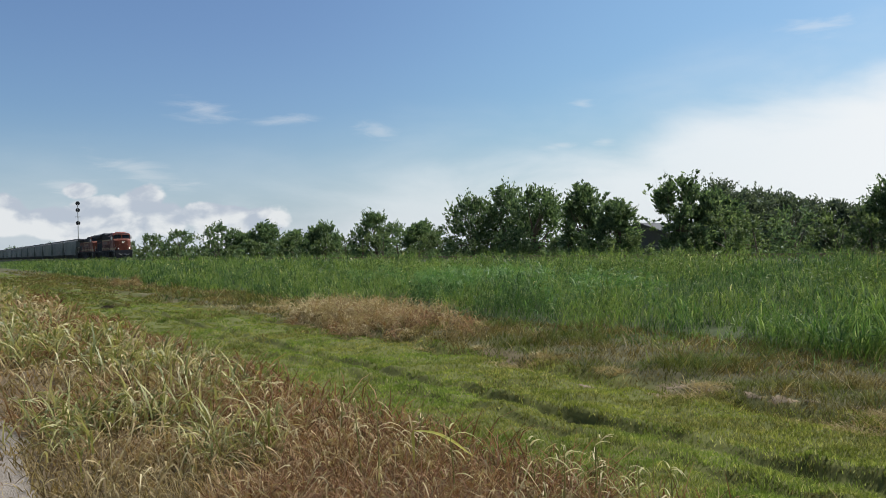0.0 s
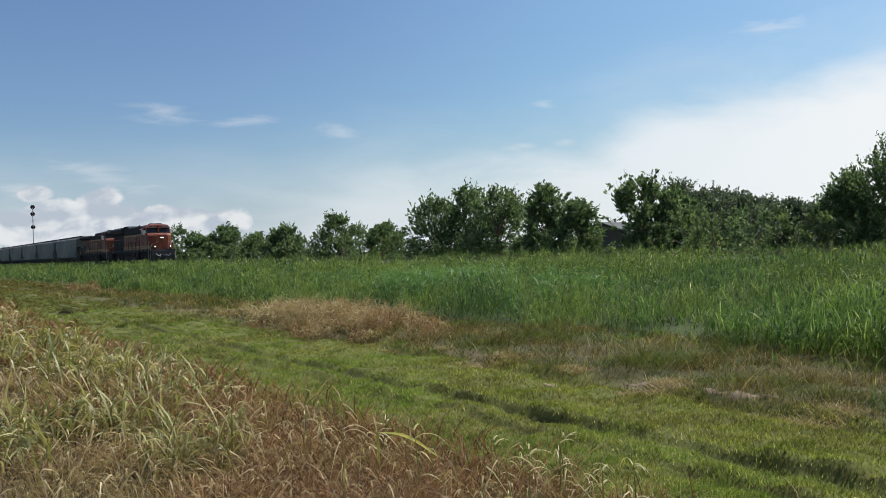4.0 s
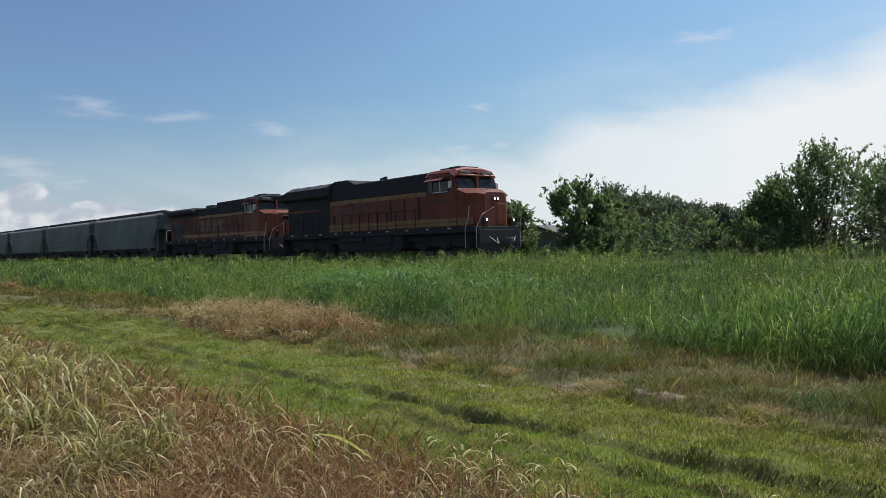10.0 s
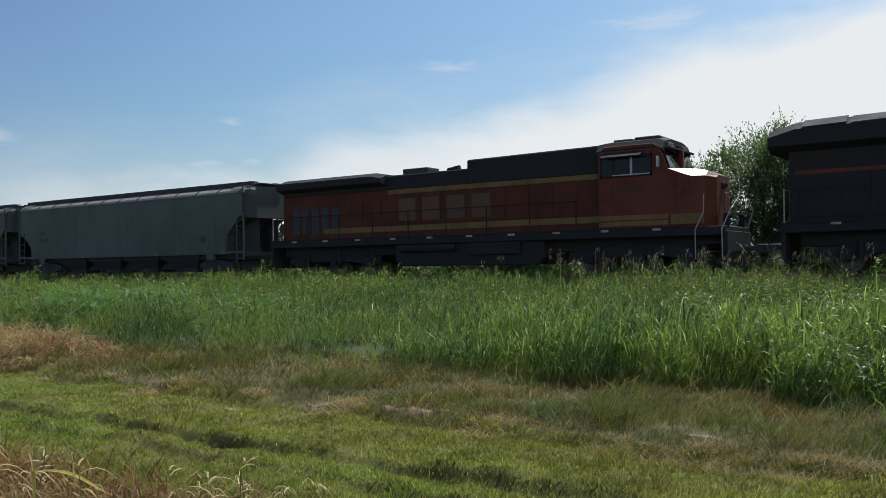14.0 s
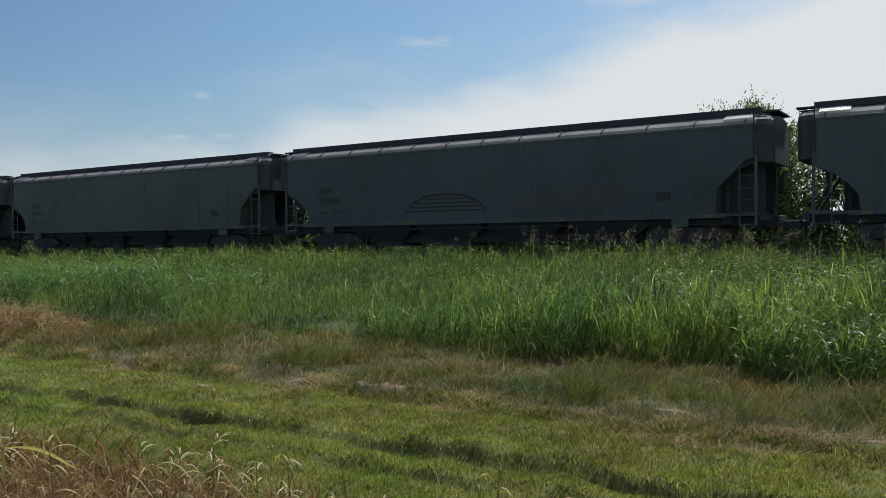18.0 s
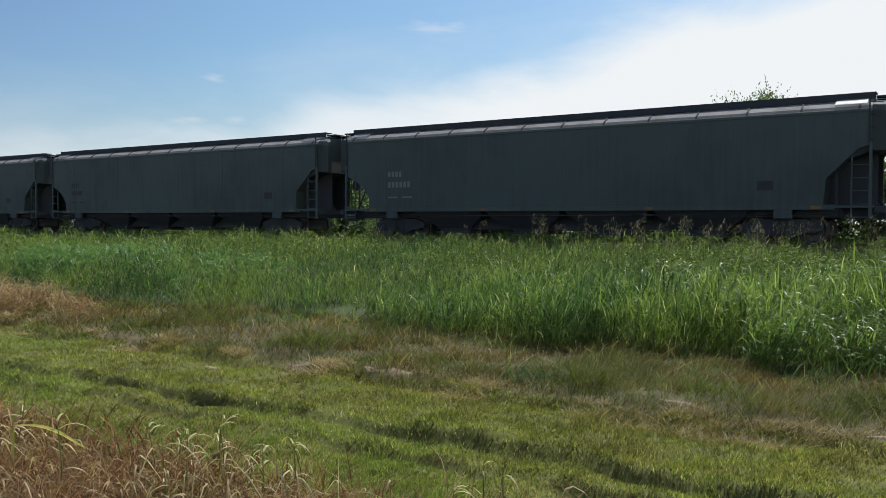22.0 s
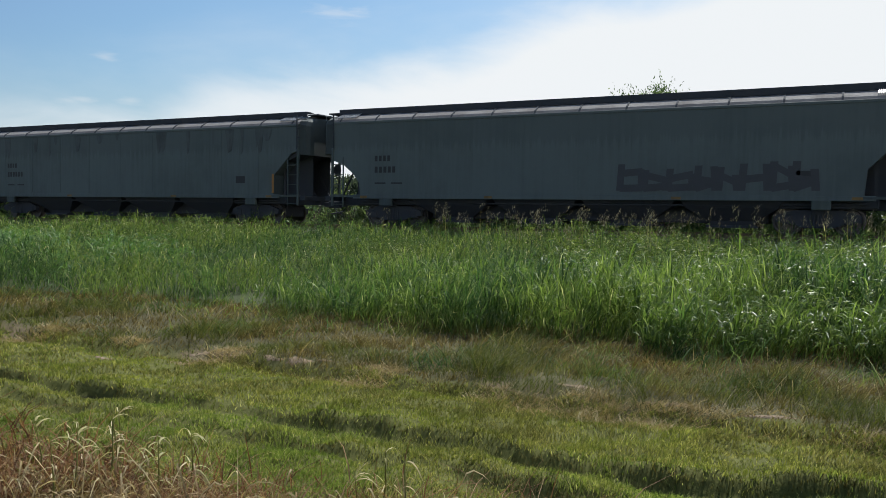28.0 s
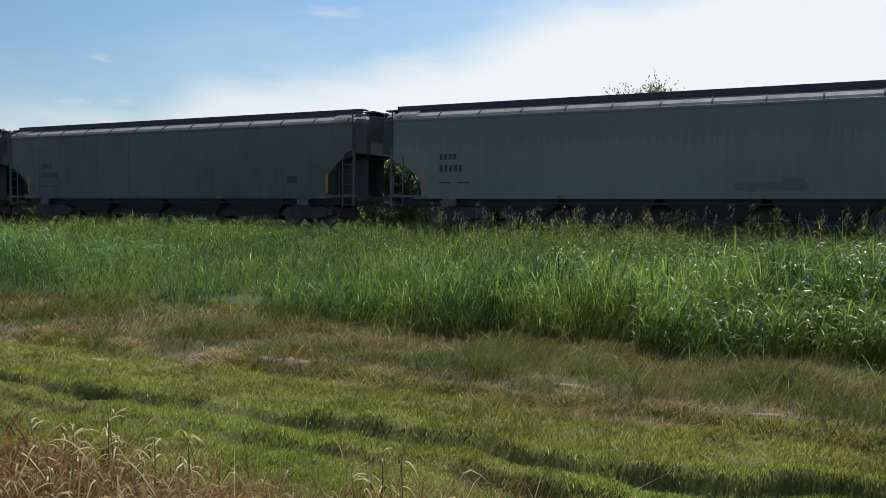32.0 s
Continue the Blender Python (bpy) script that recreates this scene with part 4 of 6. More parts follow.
def cab_and_nose(car, x0, roof_mat, lit):
    """Wide cab with a sloped nose. x0: the cab's back."""
    b = x0
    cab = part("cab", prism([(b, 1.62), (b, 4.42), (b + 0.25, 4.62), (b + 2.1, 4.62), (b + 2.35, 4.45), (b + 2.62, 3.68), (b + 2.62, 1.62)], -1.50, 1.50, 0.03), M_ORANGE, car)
    rings = []
    for x, dz in ((b - 0.05, 0.0), (b + 0.2, 0.03), (b + 2.25, 0.03), (b + 2.45, -0.06)):
        rings.append([(x, -1.53, 4.44 + dz), (x, -1.25, 4.74 + dz), (x, -0.6, 4.86 + dz), (x, 0.6, 4.86 + dz), (x, 1.25, 4.74 + dz), (x, 1.53, 4.44 + dz), (x, 1.45, 4.38 + dz), (x, 0, 4.62), (x, -1.45, 4.38 + dz)])
    part("cab_roof", loft(rings), roof_mat, car, "sun-bleached cab roof")
    for s in (-1, 1):
        y = s * 1.505
        frame_bm = bmesh.new()
        for xa, xb, za, zb in ((b + 0.10, b + 2.05, 4.18, 4.26), (b + 0.10, b + 2.05, 3.48, 3.56), (b + 0.10, b + 0.17, 3.48, 4.26), (b + 1.98, b + 2.05, 3.48, 4.26), (b + 0.58, b + 0.64, 3.48, 4.26)):
            add_box(frame_bm, xa, xb, min(y, y + s * 0.03), max(y, y + s * 0.03), za, zb)
        win = part("cab_window", frame_bm, M_BLACK, cab)
        part("window_post", box(b + 1.25, b + 1.34, min(y, y + s * 0.032), max(y, y + s * 0.032), 3.56, 4.18), M_STEEL, win, "pale sliding window post")
        part("window_ledge", box(b + 0.58, b + 1.98, min(y, y + s * 0.05), max(y, y + s * 0.05), 3.53, 3.57), M_STEEL, win)
        for xa, xb in ((b + 0.17, b + 0.58), (b + 0.64, b + 1.25), (b + 1.34, b + 1.98)):
            part("pane", box(xa, xb, min(y, y + s * 0.012), max(y, y + s * 0.012), 3.56, 4.18), M_GLASS, win)
        shade = loft([[(b + xx, y, 4.34), (b + xx, y + s * 0.36, 4.16), (b + xx, y + s * 0.36, 4.19), (b + xx, y, 4.38)] for xx in (0.25, 1.75)])
        part("sunshade", shade, roof_mat, cab)
        part("cab_sill_stripe", box(b + 0.02, b + 2.6, min(y, y + s * 0.008), max(y, y + s * 0.008), 1.72, 2.10), M_YELLOW, cab)
        part("sill_line", box(b + 0.02, b + 2.6, min(y, y + s * 0.012), max(y, y + s * 0.012), 1.88, 1.93), M_ORANGE, cab)
        # windscreens, each half leaning back with the cab front
        shield = loft([[(b + 2.64, s * 0.10, 3.72), (b + 2.64, s * 1.38, 3.72), (b + 2.41, s * 1.38, 4.36), (b + 2.41, s * 0.10, 4.36)], [(b + 2.665, s * 0.10, 3.72), (b + 2.665, s * 1.38, 3.72), (b + 2.435, s * 1.38, 4.36), (b + 2.435, s * 0.10, 4.36)]])
        part("windscreen", shield, M_GLASS, cab)
        part("number_board", box(b + 2.30, b + 2.50, min(s * 0.45, s * 1.1), max(s * 0.45, s * 1.1), 4.44, 4.66, 0.02), M_MARK, cab)
        bars = [(b + 0.75 + k * 0.26, 2.92, 0.16, 0.26, 0.03) for k in range(4)]
        lettering(bars, s * 1.515 - 0.003, M_MARK_SOFT, "cab_number", cab)
        for q in range(3):
            part("board_digit", box(b + 2.50, b + 2.506, s * 0.65 + q * 0.13 - 0.025, s * 0.65 + q * 0.13 + 0.025, 4.51, 4.59), M_MARK_GREY, cab)
        part("wiper", tube([(b + 2.68, s * 0.55, 3.76), (b + 2.55, s * 0.85, 4.15)], 0.018, 5), M_BLACK, cab)
        part("mirror", box(b + 2.30, b + 2.36, min(s * 1.52, s * 1.78), max(s * 1.52, s * 1.78), 3.72, 4.10, 0.01), M_STEEL, cab)
    part("brow", box(b + 2.42, b + 2.66, -1.30, 1.30, 4.40, 4.47, 0.01), roof_mat, cab)
    part("windscreen_post", box(b + 2.50, b + 2.68, -0.07, 0.07, 3.70, 4.40, 0.01), M_ORANGE, cab)
    part("horn_box", box(b + 0.3, b + 1.0, -0.7, 0.5, 4.86, 4.95, 0.02), M_DARK, car)
    part("air_unit", box(b + 1.15, b + 2.1, -0.8, 0.6, 4.86, 4.97, 0.03), M_DARK, car)
    # nose: chamfered sides, sloped lid
    n0, n1 = b + 2.60, b + 4.08
    rings = []
    form = ((n0, 1.48, 3.70, 0.03), (n0 + 0.75, 1.38, 3.64, 0.27), (n1 - 0.3, 1.08, 3.56, 0.19), (n1, 0.74, 3.42, 0.10))
    for x, wy, top, drop in form:
        rings.append([(x, -wy, 1.62), (x, -wy, top - drop), (x, -wy * 0.70, top), (x, wy * 0.70, top), (x, wy, top - drop), (x, wy, 1.62)])
    nose = part("nose", loft(rings), M_ORANGE, car)
    rings = []
    for x, wy, top in ((n0 + 0.03, 1.02, 3.712), (n0 + 0.75, 0.94, 3.655), (n1 - 0.31, 0.74, 3.572)):
        rings.append([(x, -wy, top), (x, wy, top), (x, wy, top + 0.008), (x, -wy, top + 0.008)])
    part("nose_top", loft(rings), M_LID, nose, "glossy sunlit nose lid")
    for s in (-1, 1):
        rings = [[(x, s * (wy + 0.004), top - drop), (x, s * wy * 0.70, top + 0.002), (x, s * (wy * 0.70 + 0.004), top + 0.012), (x, s * (wy + 0.010), top - drop + 0.010)] for x, wy, top, drop in form[:3]]
        part("nose_shoulder", loft(rings), M_LID, nose, "glossy sunlit nose shoulder")
    part("headlight_bezel", box(n1 - 0.12, n1 + 0.035, -0.22, 0.22, 2.95, 3.22, 0.03), M_BLACK, nose)
    for s in (-1, 1):
        part("headlight_hood", loft([[(x, s * 0.11 + r * math.cos(a * math.tau / 12), 3.08 + r * math.sin(a * math.tau / 12)) for a in range(12)] for x, r in ((n1 + 0.03, 0.068), (n1 + 0.10, 0.068), (n1 + 0.10, 0.080), (n1 + 0.025, 0.080))]), M_BLACK, nose)
        part("ditch_light_hood", loft([[(x, s * 0.95 + r * math.cos(a * math.tau / 12), 1.95 + r * math.sin(a * math.tau / 12)) for a in range(12)] for x, r in ((10.44, 0.068), (10.53, 0.068), (10.53, 0.080), (10.435, 0.080))]), M_BLACK, car)
        part("headlight", disc(n1 + 0.045, s * 0.11, 3.08, 0.06, 0.03, "X"), M_LAMP if lit else M_GLASS, nose, "bright lit headlight" if lit else "dark headlight")
        part("ditch_light", disc(10.47, s * 0.95, 1.95, 0.06, 0.04, "X"), M_LAMP if lit else M_GLASS, car, "bright lit ditch light" if lit else "dark ditch light")
        part("ditch_light_bracket", box(10.25, 10.45, s * 0.95 - 0.12, s * 0.95 + 0.12, 1.62, 2.07, 0.02), M_BLACK, car)
        part("nose_stripe", box(n0 + 0.1, n0 + 1.2, min(s * 1.36, s * 1.49), max(s * 1.36, s * 1.49), 1.72, 2.08), M_YELLOW, nose)
    part("nose_door", box(n1 - 0.1, n1 + 0.02, 0.12, 0.66, 1.7, 2.85, 0.02), M_ORANGE, nose)
    lettering([(n1 - 0.9, 2.35, 0.5, 0.4, 0.05)], -1.13, M_YELLOW, "nose_mark", nose)
    return cab


def louvres(car, xs, z0, z1, half, mat, name="louvre_door"):
    for s in (-1, 1):
        for xa, xb in xs:
            bm = box(xa, xb, min(s * half, s * (half + 0.025)), max(s * half, s * (half + 0.025)), z0, z1, 0.008)
            part(name, bm, mat, car)


def build_lead_engine():
    car = thing("lead_locomotive", pose(0, TRACK_Y, RAIL_Z), "faded orange and black diesel locomotive with lit headlights", "locomotive", "engines of the train")
    loco_common(car, 4.65)
    H = 1.05
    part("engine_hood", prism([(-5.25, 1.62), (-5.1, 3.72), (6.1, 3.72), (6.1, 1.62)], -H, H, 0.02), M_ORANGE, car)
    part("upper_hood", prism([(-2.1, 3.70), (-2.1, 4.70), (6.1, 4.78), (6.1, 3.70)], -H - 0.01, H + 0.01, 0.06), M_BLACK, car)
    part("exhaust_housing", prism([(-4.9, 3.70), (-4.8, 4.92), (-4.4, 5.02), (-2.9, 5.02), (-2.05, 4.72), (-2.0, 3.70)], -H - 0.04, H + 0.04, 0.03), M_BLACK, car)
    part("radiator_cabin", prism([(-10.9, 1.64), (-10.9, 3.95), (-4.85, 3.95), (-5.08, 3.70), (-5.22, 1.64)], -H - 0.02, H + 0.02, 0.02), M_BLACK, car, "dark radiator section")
    # wide flared radiator wings with an overhanging tail
    rings = []
    for x, top in ((-11.45, 4.66), (-10.6, 4.88), (-5.2, 4.94), (-4.75, 4.94)):
        rings.append([(x, -1.52, 4.10), (x, -1.52, top - 0.28), (x, -1.0, top), (x, 1.0, top), (x, 1.52, top - 0.28), (x, 1.52, 4.10), (x, 1.05, 3.92), (x, -1.05, 3.92)])
    wing = part("radiator_wing", loft(rings), M_BLACK, car)
    for k in range(4):
        x = -10.4 + k * 1.42
        for s in (-1, 1):
            bm = loft([[(x, s * 1.02, 4.89), (x + 1.3, s * 1.02, 4.92), (x + 1.3, s * 1.50, 4.66), (x, s * 1.50, 4.63)], [(x, s * 1.02, 4.92), (x + 1.3, s * 1.02, 4.95), (x + 1.3, s * 1.50, 4.69), (x, s * 1.50, 4.66)]])
            part("radiator_grille", bm, M_DARK, wing)
    for s in (-1, 1):
        for k in range(2):
            part("dark_red_panel", box(-10.6 + k * 2.1, -8.7 + k * 2.1, min(s * 1.07, s * 1.10), max(s * 1.07, s * 1.10), 1.8, 3.4, 0.01), M_BLACK, car)
        part("red_band", box(-10.7, -6.2, min(s * 1.07, s * 1.115), max(s * 1.07, s * 1.115), 3.18, 3.30), M_ORANGE, car)
        part("upper_stripe", prism([(-5.05, 3.46), (-4.87, 3.72), (6.0, 3.72), (6.0, 3.48)], min(s * (H + 0.004), s * (H + 0.03)), max(s * (H + 0.004), s * (H + 0.03))), M_YELLOW, car)
        for z, tall in ((1.74, 0.14), (1.94, 0.22)):
            part("lower_stripe", box(-5.15, 6.0, min(s * (H + 0.004), s * (H + 0.045)), max(s * (H + 0.004), s * (H + 0.045)), z, z + tall), M_YELLOW, car)
        for k in range(7):
            part("door_gap", box(-4.55 + k * 1.02 - 0.03, -4.55 + k * 1.02 + 0.03, min(s * (H + 0.004), s * (H + 0.05)), max(s * (H + 0.004), s * (H + 0.05)), 1.70, 2.75), M_BLACK, car)
        bars = []
        for k in range(4):
            x = -3.9 + k * 0.95
            bars += [(x, 2.95, 0.62, 0.36, 0.12)]
        lettering(bars, s * (H + 0.034) - 0.003, M_MARK_SOFT, "side_mark", car, "worn dark slanted mark")
        for outline in ([(-4.2, 2.80), (-0.4, 2.88), (-0.4, 2.94), (-4.2, 2.84)], [(-0.4, 2.88), (1.6, 3.30), (1.5, 3.34), (-0.4, 2.94)]):
            part("swoosh", prism(outline, min(s * (H + 0.028), s * (H + 0.036)), max(s * (H + 0.028), s * (H + 0.036))), M_MARK_SOFT, car)
    louvres(car, [(-4.5 + k * 1.02, -3.55 + k * 1.02) for k in range(6)], 2.14, 3.45, H, M_ORANGE, "hood_door")
    louvres(car, [(1.9, 2.02), (3.3, 3.42), (4.7, 4.82)], 2.16, 3.46, H, M_BLACK, "dark_louvre")
    part("horn", tube([(-0.3, -0.2, 4.7), (-0.3, -0.2, 4.92), (0.3, -0.2, 4.94)], [0.03, 0.05, 0.11], 8), M_BLACK, car)
    cab_and_nose(car, 6.05, M_RED, True)
    for k in range(3):
        part("antenna", tube([(6.6 + k * 0.55, 0.2 * k, 4.84), (6.6 + k * 0.55, 0.2 * k, 5.0)], 0.03, 6), M_BLACK, car)
    return car


def build_trailing_engine():
    car = thing("trailing_locomotive", pose(0, TRACK_Y, RAIL_Z), "weathered orange diesel locomotive with worn paint", "locomotive", "engines of the train")
    loco_common(car, 4.4)
    H = 1.05
    part("engine_hood", prism([(-10.65, 1.62), (-10.65, 3.72), (5.9, 3.72), (5.9, 1.62)], -H, H, 0.02), M_ORANGE_OLD, car)
    part("upper_hood", prism([(-10.65, 3.70), (-10.65, 4.2), (-9.6, 4.33), (0.0, 4.36), (0.0, 3.70)], -H - 0.01, H + 0.01, 0.05), M_BLACK, car)
    part("brake_grid_housing", prism([(-0.05, 3.70), (-0.05, 4.70), (5.9, 4.76), (5.9, 3.70)], -H - 0.06, H + 0.06, 0.05), M_BLACK, car)
    rings = []
    for x, top in ((-10.72, 4.44), (-10.5, 4.52), (-4.9, 4.52), (-4.3, 4.40)):
        rings.append([(x, -1.45, 4.05), (x, -1.45, top - 0.18), (x, -1.0, top), (x, 1.0, top), (x, 1.45, top - 0.18), (x, 1.45, 4.05), (x, 1.05, 3.90), (x, -1.05, 3.90)])
    part("radiator_wing", loft(rings), M_BLACK, car)
    part("exhaust_stack", box(-3.85, -2.5, -0.45, 0.45, 4.34, 4.66, 0.03), M_DARK, car)
    part("horn", tube([(-1.6, -0.2, 4.35), (-1.6, -0.2, 4.5), (-1.0, -0.2, 4.52)], [0.03, 0.06, 0.13], 8), M_BLACK, car)
    for s in (-1, 1):
        part("upper_stripe", box(-4.2, 5.7, min(s * (H + 0.004), s * (H + 0.03)), max(s * (H + 0.004), s * (H + 0.03)), 3.52, 3.72), M_YELLOW, car)
        part("lower_stripe", box(-8.0, 5.9, min(s * (H + 0.004), s * (H + 0.045)), max(s * (H + 0.004), s * (H + 0.045)), 1.9, 2.14), M_YELLOW, car)
        bars = []
        for k in range(4):
            x = -3.6 + k * 1.25
            bars += [(x, 2.35, 0.9, 0.95, 0.0)]
        lettering(bars, s * (H + 0.034) - 0.003, M_MARK_PALE, "side_mark", car, "large faded mark")
    louvres(car, [(-10.0 + k * 0.62, -9.55 + k * 0.62) for k in range(5)], 1.9, 3.1, H, M_DARK, "intake_grille")
    louvres(car, [(-6.6 + k * 1.05, -5.63 + k * 1.05) for k in range(11)], 2.2, 3.45, H, M_ORANGE_OLD, "hood_door")
    cab_and_nose(car, 5.9, M_BLACK, False)
    part("air_conditioner", box(6.6, 7.6, -0.6, 0.6, 4.84, 4.95, 0.04), M_ORANGE, car)
    return car


lead = build_lead_engine()
lead.matrix_basis = pose(-161.85, TRACK_Y, RAIL_Z)
second = build_trailing_engine()
second.matrix_basis = pose(-185.15, TRACK_Y, RAIL_Z)
HOPPER_X0, HOPPER_PITCH, HOPPERS = -208.35, 22.32, 15
hopper = build_hopper()
hopper.matrix_basis = pose(HOPPER_X0, TRACK_Y, RAIL_Z)
hoppers = [hopper] + [copy_thing(hopper, pose(HOPPER_X0 - HOPPER_PITCH * k, TRACK_Y, RAIL_Z)) for k in range(1, HOPPERS)]


# marks and spray paint on the near sides of the hopper cars
def mark_hoppers():
    rs = random.Random(4)
    face = -1.535
    for k, car in enumerate(hoppers):
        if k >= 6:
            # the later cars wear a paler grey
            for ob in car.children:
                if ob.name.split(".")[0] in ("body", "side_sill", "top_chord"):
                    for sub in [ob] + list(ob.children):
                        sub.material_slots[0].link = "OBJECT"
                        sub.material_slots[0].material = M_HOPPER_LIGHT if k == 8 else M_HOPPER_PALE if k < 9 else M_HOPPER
        x0 = (-8.0, -8.3, -8.2, -8.0, -8.4, -8.1, -8.3, -8.0, -8.2)[k % 9]
        pale = k in (3, 5)
        mat = M_MARK_GREY if pale else M_MARK
        lettering([(x0 + q * 0.19, 2.55, 0.12, 0.22, 0.0) for q in range(4)], face, mat, "owner_mark", car, "short painted mark")
        lettering([(x0 + q * 0.20, 2.10, 0.13, 0.24, 0.0) for q in range(5 + k % 2)], face, mat, "car_number", car, "short painted mark")
        for q in range(2):
            part("data_line", box(x0 + q * 0.75, x0 + 0.5 + q * 0.75, face, face + 0.006, 1.66, 1.72), mat, car)
        part("data_panel", box(7.0, 7.5, face, face + 0.006, 1.72, 2.02), M_MARK, car, "small dark data panel")
        if k >= 7:
            part("reflector", box(-9.0, -8.9, face, face + 0.006, 1.45, 2.2), M_SAFETY, car, "amber reflective strip")
            part("reflector", box(8.95, 9.05, face, face + 0.006, 1.3, 2.1), M_SAFETY, car, "amber reflective strip")
    # a ribbed dome of black lines
    car = hoppers[1]
    for q, (half, z) in enumerate(((1.8, 1.60), (1.65, 1.76), (1.4, 1.92), (1.0, 2.08))):
        part("spray_line", box(-1.7 - half, -1.7 + half, face, face + 0.005, z, z + 0.055), M_GRAFFITI_B, car, "black spray-painted line")
    for s in (-1, 1):
        pts = [(-1.7 + s * 1.95, 1.52), (-1.7 + s * 1.6, 1.88), (-1.7 + s * 1.0, 2.16), (-1.7, 2.26)]
        for (xa, za), (xb, zb) in zip(pts, pts[1:]):
            part("spray_line", prism([(xa, za), (xb, zb), (xb, zb + 0.09), (xa, za + 0.09)], face, face + 0.005), M_GRAFFITI_B, car, "black spray-painted line")
    spray = ((hoppers[1], 1.6, 5.6, 1.55, 0.75, M_GRAFFITI), (hoppers[6], 1.5, 7.5, 1.40, 0.85, M_GRAFFITI_C), (hoppers[8], 2.5, 4.6, 1.4, 0.25, M_HOPPER_PALE))
    for car, xa, xb, z, tall, mat in spray:
        x = xa
        while x < xb - 0.4:
            wd, up = rs.uniform(0.5, 0.8), tall * rs.uniform(0.8, 1.1)
            st = 0.24
            strokes = [((x, z), (x + 0.06, z + up)), ((x + wd, z), (x + wd - 0.05, z + up * rs.uniform(0.6, 1.0))), ((x, z + up * rs.uniform(0.4, 1.0)), (x + wd, z + up * rs.uniform(0.3, 1.0)))]
            if rs.random() < 0.6:
                strokes.append(((x, z + 0.08), (x + wd, z + rs.uniform(0.05, 0.4) * up)))
            bm = bmesh.new()
            for q, ((ax, az_), (bx, bz_)) in enumerate(strokes):
                if abs(bz_ - az_) > abs(bx - ax):
                    add_prism(bm, [(ax - st / 2, az_), (ax + st / 2, az_), (bx + st / 2, bz_), (bx - st / 2, bz_)], face - 0.001 * q, face + 0.005)
                else:
                    add_prism(bm, [(ax, az_ - st / 2), (bx, bz_ - st / 2), (bx, bz_ + st / 2), (ax, az_ + st / 2)], face - 0.001 * q, face + 0.005)
            part("spray_patch", bm, mat, car, "faint blurred spray-painted shape")
            x += wd + rs.uniform(0.02, 0.15)
    # grime that runs down from the roof edge of one car
    for q in range(20):
        x, ln = rs.uniform(-9.0, 8.6), rs.uniform(0.2, 1.0)
        wd = rs.uniform(0.15, 0.55)
        part("grime_streak", prism([(x + wd * 0.35, 4.04 - ln * 1.1), (x + wd * 0.7, 4.04 - ln), (x + wd, 4.04), (x, 4.04)], face + 0.002 - 0.0004 * q, face + 0.006), M_GRIME, hoppers[7], "dark grime running from the roof edge")


mark_hoppers()


# ---- grass ----
rng = np.random.default_rng(11)


def blade_mesh(name, x, y, h, wd, lean, bend, mat, label, category="grass", segs=3, z=None, wind=1.0):
    """Grass blades: each a strip that tapers and bows over to its own side."""
    n = len(x)
    turn = rng.uniform(0, math.tau, n)
    # the wind lays the tips over to one side
    dx, dy = np.cos(turn) + 0.55 * wind, np.sin(turn) - 0.25 * wind
    ln = np.hypot(dx, dy) + 1e-6
    dx, dy = dx / ln, dy / ln
    fx = rng.uniform(0, math.tau, n)
    sx, sy = np.cos(fx), np.sin(fx)
    base = ground_z(x, y) if z is None else z
    rows = []
    for k in range(segs + 1):
        u = k / segs
        out = h * (lean * u + bend * u * u * u)
        up = h * (u - 0.42 * np.minimum(bend, 1.2) * u ** 3)
        half = wd * 0.5 * (1 - u ** 2.0)
        px, py, pz = x + dx * out, y + dy * out, base + up - 0.015 * (k == 0)
        if k < segs:
            rows.append(np.stack([px - sx * half, py - sy * half, pz], -1))
            rows.append(np.stack([px + sx * half, py + sy * half, pz], -1))
        else:
            rows.append(np.stack([px, py, pz], -1))
    m = 2 * segs + 1
    verts = np.stack(rows, 1).reshape(-1, 3)
    t = []
    for k in range(segs - 1):
        a = 2 * k
        t += [(a, a + 1, a + 3), (a, a + 3, a + 2)]
    t.append((2 * segs - 2, 2 * segs - 1, 2 * segs))
    tris = (np.arange(n)[:, None, None] * m + np.array(t)[None]).reshape(-1, 3)
    return mesh_from(name, verts, tris, mat, label, category)


